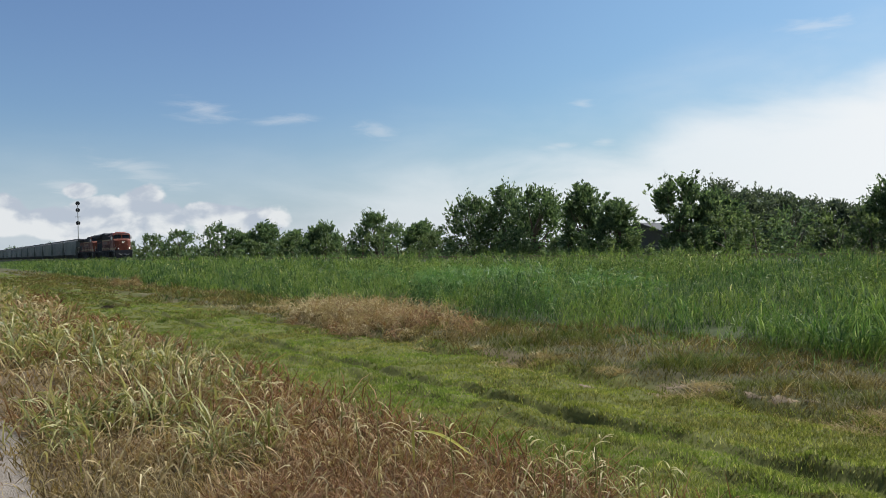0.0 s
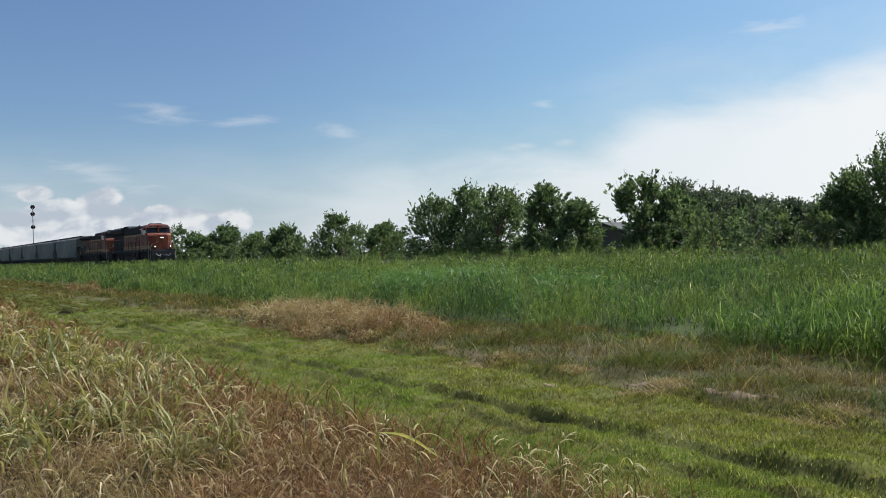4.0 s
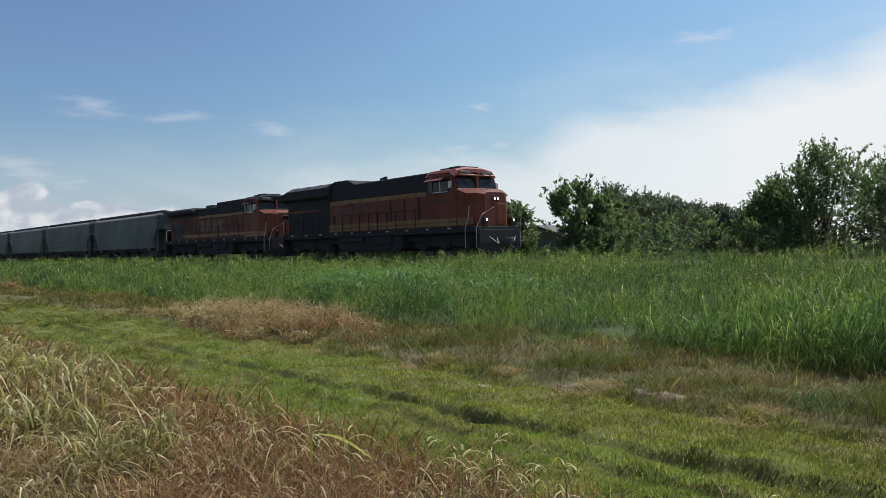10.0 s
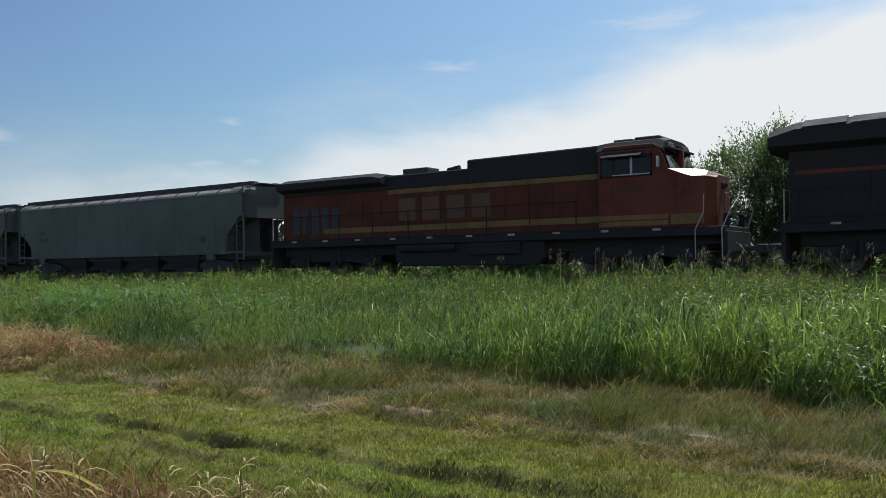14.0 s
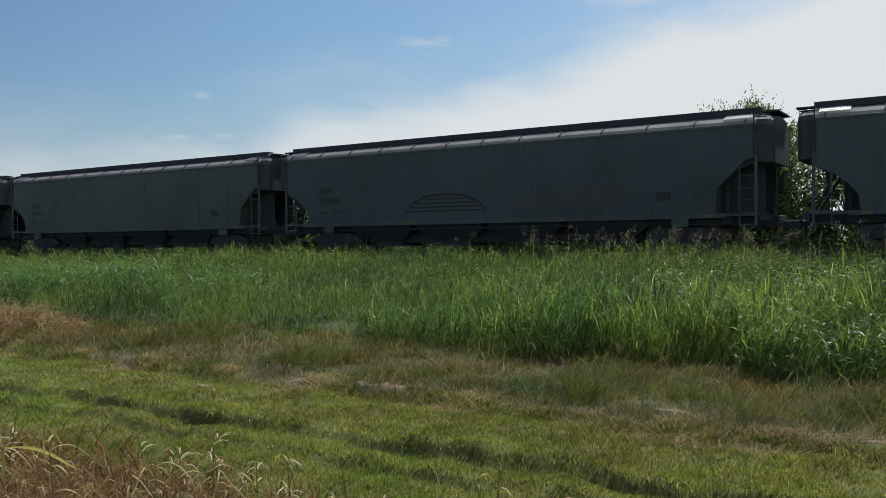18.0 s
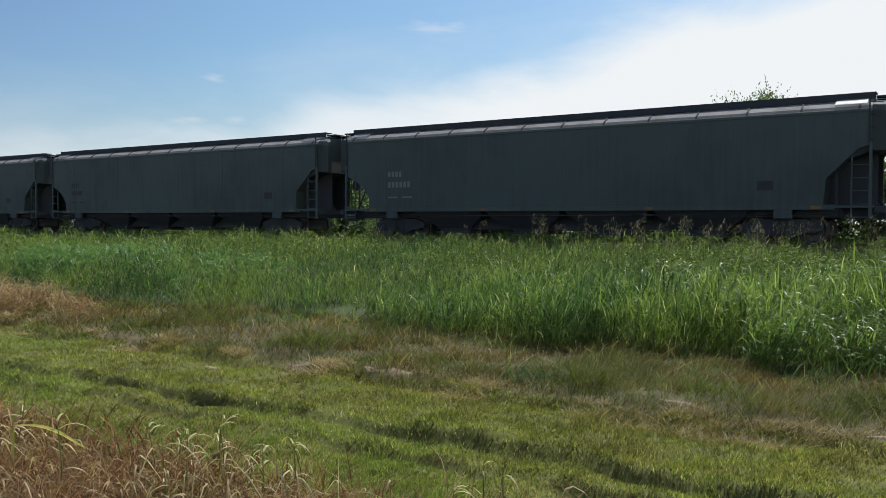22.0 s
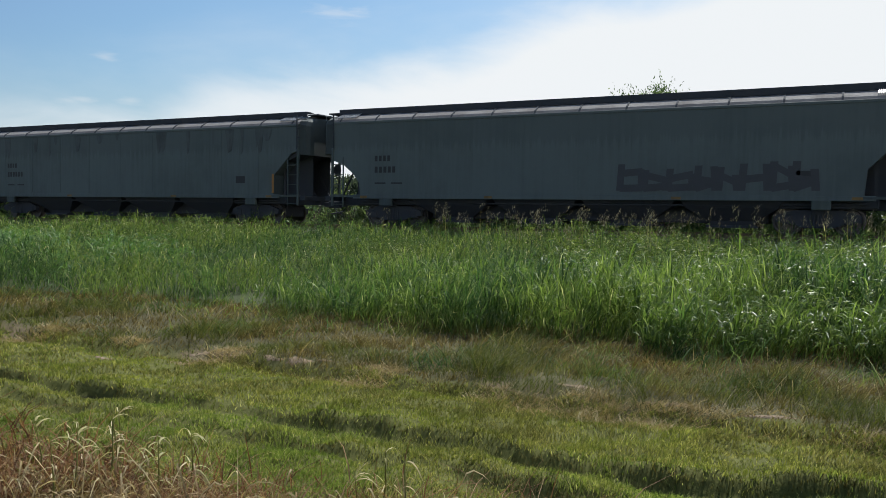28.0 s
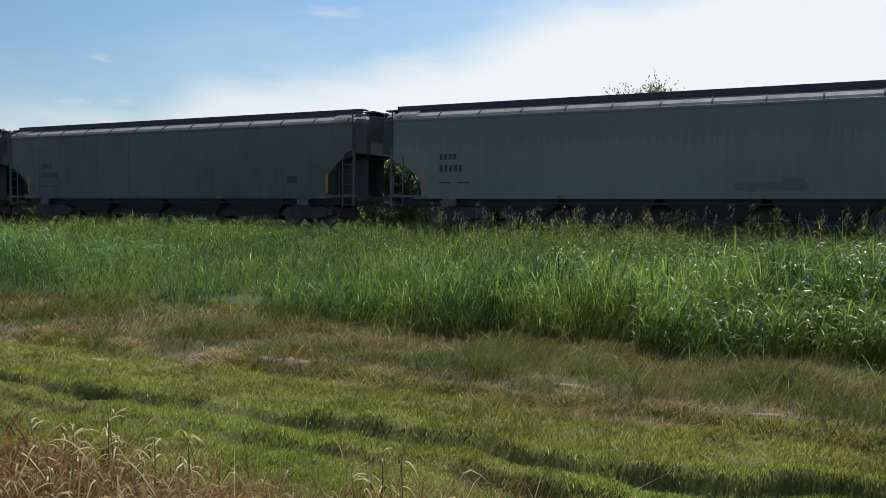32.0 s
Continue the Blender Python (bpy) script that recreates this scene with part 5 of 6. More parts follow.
def leaf_mesh(name, x, y, z, ln, wd, rise, droop, mat, label, category="grass", segs=3, wind=0.5, reach=0.8):
    """Arching leaves: each climbs from its sheath, bows over and droops at the tip."""
    n = len(x)
    turn = rng.uniform(0, math.tau, n)
    dx, dy = np.cos(turn) + 0.75 * wind, np.sin(turn) - 0.3 * wind
    d = np.hypot(dx, dy) + 1e-6
    dx, dy = dx / d, dy / d
    twist = rng.uniform(-1.3, 1.3, n)
    sx, sy, sz = -dy * np.cos(twist) + dx * np.sin(twist) * 0.3, dx * np.cos(twist) + dy * np.sin(twist) * 0.3, np.sin(twist) * 0.7
    rows = []
    for k in range(segs + 1):
        u = k / segs
        out = ln * reach * (0.35 * u + 0.65 * u * u)
        up = ln * (rise * u - droop * u * u)
        half = wd * 0.5 * min(1.0, 0.55 + 1.6 * u) * (1 - u ** 2.4)
        px, py, pz = x + dx * out, y + dy * out, z + up
        if k < segs:
            rows.append(np.stack([px - sx * half, py - sy * half, pz - sz * half], -1))
            rows.append(np.stack([px + sx * half, py + sy * half, pz + sz * half], -1))
        else:
            rows.append(np.stack([px, py, pz], -1))
    m = 2 * segs + 1
    verts = np.stack(rows, 1).reshape(-1, 3)
    t = []
    for k in range(segs - 1):
        a = 2 * k
        t += [(a, a + 1, a + 3), (a, a + 3, a + 2)]
    t.append((2 * segs - 2, 2 * segs - 1, 2 * segs))
    tris = (np.arange(n)[:, None, None] * m + np.array(t)[None]).reshape(-1, 3)
    return mesh_from(name, verts, tris, mat, label, category)


def scatter(n, y0, y1, d0, d1, az0=-89.0, az1=14.0, clump=0.0):
    """Places thinning out with distance from the walker's stand, within a strip along the track."""
    az = np.radians(rng.uniform(az0, az1, n * 3))
    d = np.exp(rng.uniform(math.log(d0), math.log(d1), n * 3))
    x, y = d * np.sin(az), d * np.cos(az)
    keep = (y > y0 + 0.12 * wave(x, 1.7, y0)) & (y < y1 + 0.15 * wave(x, 1.3, y1))
    x, y = x[keep][:n], y[keep][:n]
    if az1 >= 14:
        # thinner growth further along and round the road's edge
        m = n // 4
        az = np.radians(az1 + (88.0 - az1) * rng.random(m) ** 1.8)
        d = np.exp(rng.uniform(math.log(d0), math.log(min(d1, 90)), m))
        ex, ey = d * np.sin(az), d * np.cos(az)
        keep = (ey > y0 + 0.12 * wave(ex, 1.7, y0)) & (ey < y1 + 0.15 * wave(ex, 1.3, y1))
        ex, ey = ex[keep], ey[keep]
        pick = rng.permutation(len(x) + len(ex))
        x, y = np.concatenate([x, ex])[pick], np.concatenate([y, ey])[pick]
    if clump:
        # draw most blades in to the tufts round them
        per = 22
        m = max(1, len(x) // per)
        pick = rng.integers(0, m, len(x))
        far = np.clip(np.hypot(x, y) / d0, 1, 8) ** 0.5
        loose = rng.random(len(x)) < 0.35
        tx = x[:m][pick] + rng.normal(0, clump * 0.4, len(x)) * far[:m][pick]
        ty = y[:m][pick] + rng.normal(0, clump * 0.4, len(x)) * far[:m][pick]
        x, y = np.where(loose, x, tx), np.where(loose, y, ty)
    return x, y


def patchy(x, y, k=1.0):
    return np.clip(0.62 * lumps(x, y, 1.3 / k, 7) + 0.38 * lumps(x, y, 0.5 / k, 8), 0, 1)


def nearer(x):
    """How far the strips' edges bend towards the road."""
    u = np.clip((np.asarray(x, float) + 6.5) / 4.0, 0, 1)
    return 0.42 * u * u * (3 - 2 * u)


def grow_grass():
    # short lawn between the verge and the bank, worn thin in the ruts
    x, y = scatter(400000, 3.0, 6.85, 3.2, 130, clump=0.09)
    d = np.hypot(x, y)
    rut = np.clip(sum(broken(x, c) * np.exp(-((y - rut_line(x, c) - 0.03) / 0.05) ** 2) for c, _, _ in RUTS), 0, 1)
    k = (rng.random(len(x)) > 0.25 * rut) & (y < 6.85 - nearer(x) + 0.2 * (lumps(x, y, 0.5, 22) - 0.5)) & ~inside(x, y, *HOLLOW)
    x, y, d, rut = x[k], y[k], d[k], rut[k]
    lip = np.clip(sum(np.exp(-((y - rut_line(x, c) - 0.14) / 0.09) ** 2) for c, _, _ in RUTS), 0, 1) * lumps(x, y, 0.22, 12)
    for spot in SOIL:
        k = ~inside(x, y, *spot) | (rng.random(len(x)) < 0.5)
        x, y, d, rut, lip = x[k], y[k], d[k], rut[k], lip[k]
    h = (0.012 + 0.022 * rng.random(len(x)) + 0.040 * patchy(x, y, 2.6) ** 2.2 + 0.022 * lip) * (1 - 0.25 * rut)
    # brown thatch darkened for the wheel tracks' shade, fresh green before, yellowed turf behind
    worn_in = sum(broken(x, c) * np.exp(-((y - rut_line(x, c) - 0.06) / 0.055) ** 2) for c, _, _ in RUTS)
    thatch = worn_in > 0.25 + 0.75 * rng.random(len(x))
    dry = ~thatch & (rng.random(len(x)) < 0.9 * np.clip((y - 5.0) / 0.3, 0, 1) * np.clip((x + 11) / 4, 0.15, 1))
    for name, k, mat, label in (("lawn", ~thatch & ~dry, M_LAWN, "short mown green grass along wheel ruts"), ("yellowed_lawn", dry, M_LAWN_DRY, "short yellowed turf in tussocks behind the ruts"), ("rut_thatch", thatch, M_THATCH, "brown dead thatch darkened for shade in the wheel ruts")):
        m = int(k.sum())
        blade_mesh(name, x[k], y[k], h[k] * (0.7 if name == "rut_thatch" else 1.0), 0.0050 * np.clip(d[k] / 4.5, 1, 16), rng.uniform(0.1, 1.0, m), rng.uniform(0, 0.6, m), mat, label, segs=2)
    # rough brown strip in front of the tall growth
    x, y = scatter(130000, 6.1, 10.2, 6.0, 110, clump=0.26)
    k = y > 6.55 - nearer(x)
    x, y = x[k], y[k]
    d = np.hypot(x, y)
    bare = (np.abs(y + nearer(x) - 6.80) < 0.24) & (lumps(x, y, 0.7, 9) > 0.70)
    for spot in SOIL:
        bare |= inside(x, y, *spot)
    k = ~bare | (rng.random(len(x)) < 0.3)
    x, y, d = x[k], y[k], d[k]
    h = (0.02 + 0.06 * rng.random(len(x)) + 0.42 * patchy(x, y, 2.2) ** 3) * np.clip((y + nearer(x) - 6.2) / 1.0, 0.4, 1.0)
    blade_mesh("rough_grass", x, y, h, 0.0058 * np.clip(d / 7, 1, 9), rng.uniform(0.2, 1.2, len(x)), rng.uniform(0, 1.2, len(x)), M_ROUGH, "matted brown and olive dead grass", segs=2)
    # brown growth in patches where the lawn runs out along the way
    x, y = -13 - 65 * rng.random(40000) ** 1.5, rng.uniform(3.4, 9.3, 40000)
    k = (0.6 * lumps(x, y, 2.4, 33) + 0.4 * lumps(x, y, 0.9, 38) > 0.64 - 0.012 * (-13 - x)) | (y > 7.4)
    k &= ~inside(x, y, HOLLOW[0] + 0.8, HOLLOW[1] - 0.2, 2.6, 0.6)
    x, y = x[k], y[k]
    blade_mesh("patchy_brown_grass", x, y, 0.04 + 0.16 * rng.random(len(x)) * patchy(x, y, 0.9), 0.006 * np.hypot(x, y) / 7, rng.uniform(0.2, 1.2, len(x)), rng.uniform(0, 1.2, len(x)), M_ROUGH, "low brown grass in patches along the lawn", segs=2)
    x, y = scatter(70000, 6.5, 7.15, 6.4, 60)
    y = y - nearer(x)
    k = rng.random(len(x)) < 0.03 + 0.94 * (lumps(x, y, 0.7, 9) > 0.72)
    x, y = x[k], y[k]
    ex, ey = rng.uniform(-16, 5, 24000), rng.uniform(6.45, 7.1, 24000)
    ey = ey - nearer(ex)
    k = lumps(ex, ey, 0.7, 9) > 0.72
    x, y = np.concatenate([x, ex[k]]), np.concatenate([y, ey[k]])
    d = np.hypot(x, y)
    blade_mesh("straw_litter", x, y, 0.03 + 0.05 * rng.random(len(x)), 0.006 * np.clip(d / 7, 1, 9), rng.uniform(0.8, 3.0, len(x)), rng.uniform(0, 0.4, len(x)), M_STRAW, "short pale straw litter on bare soil", segs=2)
    x, y = scatter(900, 6.6, 9.8, 6.3, 60)
    d = np.hypot(x, y)
    blade_mesh("dead_stem", x, y, 0.10 + 0.28 * rng.random(len(x)), 0.005 * np.clip(d / 7, 1, 9), rng.uniform(0.3, 1.3, len(x)), rng.uniform(0, 0.8, len(x)), M_STRAW, "thin pale dead stems over matted grass", segs=4)
    x, y = scatter(17000, 7.0, 10.6, 6.8, 90, clump=0.3)
    k = (patchy(x + 9, y, 0.9) > 0.62) | ((y + 1.7 * nearer(x) > 8.7) & (rng.random(len(x)) < 0.6))
    x, y = x[k], y[k]
    d = np.hypot(x, y)
    blade_mesh("green_tuft", x, y, 0.08 + 0.26 * rng.random(len(x)) ** 1.6, 0.009 * np.clip(d / 9, 1, 6), rng.uniform(0.1, 1.2, len(x)), rng.uniform(0.1, 1.2, len(x)), M_TALL, "green weedy tufts among dead grass", segs=3)
    # tall green growth up to the ballast: stalks, and short leaves that nod over them
    def canopy(x, y):
        c = (0.34 + 0.42 * patchy(x, y, 0.8) + 0.28 * lumps(x, y, 3.6, 13) + 0.26 * lumps(x, y, 1.25, 36) ** 1.5) * np.clip(0.62 + (y + 1.7 * nearer(x) - 9.4) * 0.26, 0.5, 1.0)
        return c * np.where(x < -30, 0.95, 1.0) * (1 + 0.14 * np.clip((y - 16) / 6, 0, 1))

    def grown(x, y):
        # a ragged front edge, and hollows where little grows
        front = 9.65 - 1.7 * nearer(x) + 1.3 * (lumps(x, 3.0, 1.7, 16) - 0.5) + 0.8 * (lumps(x, y, 0.6, 17) - 0.5)
        hollow = (0.6 * lumps(x, y, 1.6, 18) + 0.4 * lumps(x, y, 0.7, 37) < 0.33) & (rng.random(len(x)) < 0.85)
        return (y > front) & ~hollow

    def weedy(x, y):
        # dark broad-leaved weeds in a belt behind the front rows
        belt = np.clip((y - 13.2) / 2.0, 0, 1) * np.clip((23.0 - y) / 2.5, 0, 1)
        return belt * np.clip(3.0 * (lumps(x, y, 3.2, 34) - 0.30), 0, 1) * np.clip((x + 22) / 10, 0.25, 1)

    for name, n, d0, d1, segs, label in (("tall_grass", 30000, 8.4, 30, 3, "tall lush green grass bending in the wind"), ("distant_tall_grass", 90000, 29, 330, 2, "tall green grass along the track")):
        x, y = scatter(n, 8.4, 26.6, d0, d1, clump=0.45)
        k = grown(x, y)
        x, y = x[k], y[k]
        d = np.hypot(x, y)
        h = canopy(x, y) * rng.uniform(0.35, 1.0, len(x))
        blade_mesh(name, x, y, h, 0.012 * np.clip(d / 15, 1, 6), rng.uniform(0.0, 0.6, len(x)), rng.uniform(0.2, 1.0, len(x)), M_TALL, label, segs=segs)
    # leafy stems: leaves that climb, bow over and droop, set up each stem
    for name, n, d0, d1, per, segs, label in (("arching_leaf", 23000, 8.4, 31, 6, 3, "bright arching leaves of the tall grass"), ("distant_leaf", 26000, 29, 220, 4, 2, "bright leaf tips of the tall grass along the track")):
        x, y = scatter(n, 8.4, 26.6, d0, d1, clump=0.4)
        k = grown(x, y)
        x, y = x[k], y[k]
        k = rng.random(len(x)) > 0.75 * weedy(x, y)
        x, y = x[k], y[k]
        top = canopy(x, y) * rng.uniform(0.55, 1.08, len(x))
        x, y, top = np.repeat(x, per), np.repeat(y, per), np.repeat(top, per)
        x, y = x + rng.normal(0, 0.03, len(x)), y + rng.normal(0, 0.03, len(x))
        d = np.hypot(x, y)
        front = np.clip((14.0 + 0.3 * x - y) / 2.5, 0, 1)
        ln = (0.13 + 0.20 * rng.random(len(x)) + 0.18 * front) * np.clip(0.55 + 0.5 * top, 0.7, 1.2) * np.clip(d / 30, 1, 2.2)
        z = ground_z(x, y) + top * (0.05 + 0.80 * rng.random(len(x)) ** 0.6)
        wide = (0.0185 - 0.0010 * front) * np.clip(d / 17, 1, 5) * rng.uniform(0.6, 1.3, len(x))
        near = front + 0.5 * rng.random(len(x)) > 0.4
        for tag, k, mat in ((name, near, M_CANOPY), ("field_leaf", ~near, M_FIELD)):
            m = int(k.sum())
            if m:
                leaf_mesh(tag, x[k], y[k], z[k], ln[k], wide[k], rng.uniform(0.75, 1.25, m), rng.uniform(0.05, 1.0, m), mat, label, segs=segs, reach=0.6)
    # low broad-leaved weeds
    x, y = scatter(16000, 11.5, 25.0, 11, 60, clump=0.5)
    k = rng.random(len(x)) < weedy(x, y)
    x, y = x[k], y[k]
    tall = canopy(x, y) * rng.uniform(0.7, 1.15, len(x))
    per = 14
    x, y, tall = np.repeat(x, per), np.repeat(y, per), np.repeat(tall, per)
    u = rng.random(len(x)) ** 0.7
    x, y = x + rng.normal(0, 0.11, len(x)) * (1.2 - u), y + rng.normal(0, 0.11, len(x)) * (1.2 - u)
    leaf_mesh("broad_weed", x, y, ground_z(x, y) + tall * (0.12 + 0.88 * u), 0.05 + 0.07 * rng.random(len(x)), 0.030 * rng.uniform(0.6, 1.3, len(x)) * np.clip(np.hypot(x, y) / 22, 1, 2), rng.uniform(-0.1, 0.7, len(x)), rng.uniform(0.1, 0.7, len(x)), M_FORB, "dark broad-leaved weeds among the tall grass", "weed", segs=2, wind=0.1)
    # lush blue-green stand with broad leaves
    n, tufts = 9000, 130
    pick = rng.integers(0, tufts, n)
    x = (-19.0 + rng.normal(0, 3.0, tufts))[pick] + rng.normal(0, 0.16, n)
    y = (13.2 + rng.normal(0, 0.9, tufts))[pick] + rng.normal(0, 0.16, n) - 0.06 * (x + 19)
    tall = rng.uniform(0.6, 1.05, tufts)[pick]
    leaf_mesh("lush_leaf", x, y, ground_z(x, y) + tall * (0.1 + 0.75 * rng.random(n)), 0.22 + 0.22 * rng.random(n), 0.024 * rng.uniform(0.7, 1.3, n), rng.uniform(0.6, 1.15, n), rng.uniform(0.4, 1.4, n), M_LUSH, "lush blue-green stand of broad arching grass", segs=3)
    # broad-leaved reedy stand
    x, y = scatter(14000, 8.8, 16, 8.8, 24, az0=-18, az1=13.9, clump=0.5)
    k = grown(x, y) & (lumps(x, y, 1.3, 21) > 0.35)
    x, y = x[k], y[k]
    z = ground_z(x, y) + canopy(x, y) * rng.uniform(0.25, 0.95, len(x))
    leaf_mesh("reed_leaf", x, y, z, 0.14 + 0.16 * rng.random(len(x)), 0.019, rng.uniform(0.55, 1.05, len(x)), rng.uniform(0.45, 1.1, len(x)), M_REED, "broad arching leaves of a reedy stand", segs=4, wind=0.6)
    x, y = scatter(60000, 23.0, 26.9, 26, 330)
    d = np.hypot(x, y)
    blade_mesh("trackside_grass", x, y, 0.55 + 0.35 * rng.random(len(x)), 0.016 * np.clip(d / 28, 1, 10), rng.uniform(0.0, 0.35, len(x)), rng.uniform(0.1, 0.9, len(x)), M_TALL, "green grass along the foot of the ballast", segs=2)
    # lush growth beyond the rails too
    x, y = scatter(26000, 33.2, 37.5, 33, 300)
    d = np.hypot(x, y)
    blade_mesh("far_side_grass", x, y, 0.5 + 0.5 * rng.random(len(x)), 0.03 * np.clip(d / 30, 1, 8), rng.uniform(0.02, 0.35, len(x)), rng.uniform(0.1, 0.9, len(x)), M_TALL, "tall green grass on the far side of the track", segs=3)
    # dry growth at the road's edge: a fine matted layer, then arching stems
    def mound(x, y):
        # the dry growth stands in hummocks
        return np.clip(0.45 + 0.9 * patchy(x, y, 1.6), 0.45, 1.25) * np.clip(1.25 - 0.4 * np.abs(y - 2.0), 0.5, 1.0)

    x, y = scatter(76000, 0.52, 3.3, 1.1, 130, clump=0.2)
    d = np.hypot(x, y)
    h = (0.06 + 0.26 * rng.random(len(x))) * mound(x, y)
    blade_mesh("dry_grass", x, y, h, 0.0065 * np.clip(d / 4, 1, 10), rng.uniform(0.1, 0.9, len(x)), rng.uniform(0.0, 1.3, len(x)), M_DRY, "dry tan grass beside the gravel road", segs=2)
    x, y = scatter(20000, 0.52, 3.35, 1.1, 130, clump=0.25)
    d = np.hypot(x, y)
    z = ground_z(x, y) + 0.26 * rng.random(len(x)) * mound(x, y)
    leaf_mesh("dry_leaf", x, y, z, 0.09 + 0.14 * rng.random(len(x)), 0.0085 * np.clip(d / 4, 1, 10) * rng.uniform(0.6, 1.3, len(x)), rng.uniform(0.3, 1.1, len(x)), rng.uniform(0.2, 1.5, len(x)), M_DRY, "curled dry leaves in the tan grass", segs=3)
    x, y = scatter(7000, 0.85, 3.3, 2.3, 90, clump=0.3)
    k = ((x < -5.2) & (rng.random(len(x)) < 0.7)) | (rng.random(len(x)) < 0.35)
    x, y = x[k], y[k]
    d = np.hypot(x, y)
    h = 0.26 + 0.30 * rng.random(len(x))
    blade_mesh("straw_stem", x, y, h * mound(x, y), 0.0065 * np.clip(d / 4.5, 1, 10), rng.uniform(0.05, 0.7, len(x)), rng.uniform(0.2, 1.5, len(x)), M_STRAW, "pale arching straw stems over dry grass", segs=4)
    # bleached curled leaves that catch the light
    z = ground_z(x, y) + h * mound(x, y) * rng.uniform(0.5, 1.0, len(x))
    leaf_mesh("straw_leaf", x, y, z, 0.10 + 0.19 * rng.random(len(x)), 0.010 * np.clip(d / 4.5, 1, 10), rng.uniform(0.3, 1.0, len(x)), rng.uniform(0.6, 1.8, len(x)), M_STRAW, "bleached curled leaves over dry grass", segs=4)
    x, y = scatter(60000, 0.9, 3.62, 1.2, 110, clump=0.3)
    d = np.hypot(x, y)
    k = ((patchy(x, y, 0.7) > 0.36) & (y > 2.1 + 0.04 * (d - 5))) | (patchy(x + 20, y, 0.45) > 0.58) | (x > -5.4 + 1.2 * (patchy(x, y, 0.6) - 0.5) - 0.8 * (y - 2))
    x, y, d = x[k], y[k], d[k]
    blade_mesh("russet_grass", x, y, (0.10 + 0.28 * rng.random(len(x))) * np.clip(0.6 + 0.8 * patchy(x, y, 2.0), 0.5, 1.2), 0.0068 * np.clip(d / 4, 1, 10), rng.uniform(0.1, 0.9, len(x)), rng.uniform(0.0, 1.2, len(x)), M_RUSSET, "russet brown dead grass along the lawn", segs=3)
    x, y = scatter(36000, 0.9, 3.0, 2.4, 60, clump=0.26)
    k = (patchy(x + 3, y, 0.75) > 0.50) & (x < -5.8 + 0.8 * (2.2 - y))
    x, y = x[k], y[k]
    d = np.hypot(x, y)
    z = ground_z(x, y) + 0.34 * rng.random(len(x)) * mound(x, y)
    leaf_mesh("green_weed", x, y, z, 0.17 + 0.24 * rng.random(len(x)), 0.0125 * np.clip(d / 4.5, 1, 8), rng.uniform(0.7, 1.3, len(x)), rng.uniform(0.0, 1.3, len(x)), M_FRESH, "yellow-green weed blades among dry grass", segs=4)
    # straw clumps between lawn and tall growth: tufts of dead blades
    for name, n, tufts, cx, cy, wx, wy, mat, label in (("straw_clump", 6500, 90, -16.4, 7.7, 1.8, 0.50, M_STRAW, "pale straw-coloured clump of dead grass"), ("brown_clump", 6500, 80, -16.2, 7.8, 2.0, 0.55, M_DRY, "brown dead grass in a straw clump"), ("russet_clump", 3000, 50, -15.6, 7.8, 1.9, 0.55, M_RUSSET, "russet dead grass in a straw clump"), ("spiky_clump", 1500, 26, -17.0, 7.55, 1.5, 0.35, M_STRAW, "bleached spiky tufts of dead grass"), ("small_straw_clump", 1500, 8, -43.5, 8.4, 1.6, 0.4, M_DRY, "small pale clump of dead grass")):
        pick = rng.integers(0, tufts, n)
        x = (cx + rng.normal(0, wx, tufts))[pick] + rng.normal(0, 0.12, n)
        y = (cy + rng.normal(0, wy, tufts))[pick] + rng.normal(0, 0.12, n) - 0.08 * (x - cx)
        tall = rng.uniform(0.35, 1.0, tufts)[pick]
        leaf_mesh(name, x, y, ground_z(x, y) + 0.44 * tall * rng.random(n) - 0.02, (0.18 + 0.24 * rng.random(n)), (0.013 if cx > -30 else 0.026) * (1.3 if name == "spiky_clump" else 1.0), rng.uniform(0.4, 1.1, n), rng.uniform(0.2, 1.5, n), mat, label, segs=3)
    # brown tufts round the shaded hollow
    a = rng.uniform(0, math.tau, 900)
    r = rng.uniform(0.85, 1.5, 900)
    x, y = HOLLOW[0] + HOLLOW[2] * r * np.cos(a), HOLLOW[1] + HOLLOW[3] * r * np.sin(a)
    blade_mesh("mud_edge_grass", x, y, 0.05 + 0.12 * rng.random(900) * (np.sin(a) > -0.2), 0.02, rng.uniform(0.2, 1.2, 900), rng.uniform(0, 1.0, 900), M_ROUGH, "brown grass tufts round the shaded hollow", segs=2)
    # seed heads standing over the tall growth
    n = 150
    sx = rng.uniform(-12, 6, n)
    sy = rng.uniform(16, 25, n)
    px, py, pz = [], [], []
    stalk_h = rng.uniform(1.05, 1.6, n) ** 1.0
    for k in range(n):
        m = 22
        u = rng.random(m)
        px.append(sx[k] + rng.normal(0, 0.05, m) * (1.3 - u) * 1.4 + 0.05)
        py.append(sy[k] + rng.normal(0, 0.05, m) * (1.3 - u) * 1.4)
        pz.append(ground_z(sx[k], sy[k]) + stalk_h[k] - 0.30 + 0.30 * u)
    px, py, pz = np.concatenate(px), np.concatenate(py), np.concatenate(pz)
    blade_mesh("seed_head", px, py, 0.035 + 0.035 * rng.random(len(px)), 0.009, rng.uniform(0.3, 0.9, len(px)), rng.uniform(0, 0.5, len(px)), M_SEED, "pale feathery seed heads over the tall grass", segs=2, z=pz)
    blade_mesh("seed_stalk", sx, sy, stalk_h, 0.012, rng.uniform(0.0, 0.06, n), rng.uniform(0, 0.03, n), M_FRESH, "thin upright seed stalks in the tall grass", segs=3)


grow_grass()


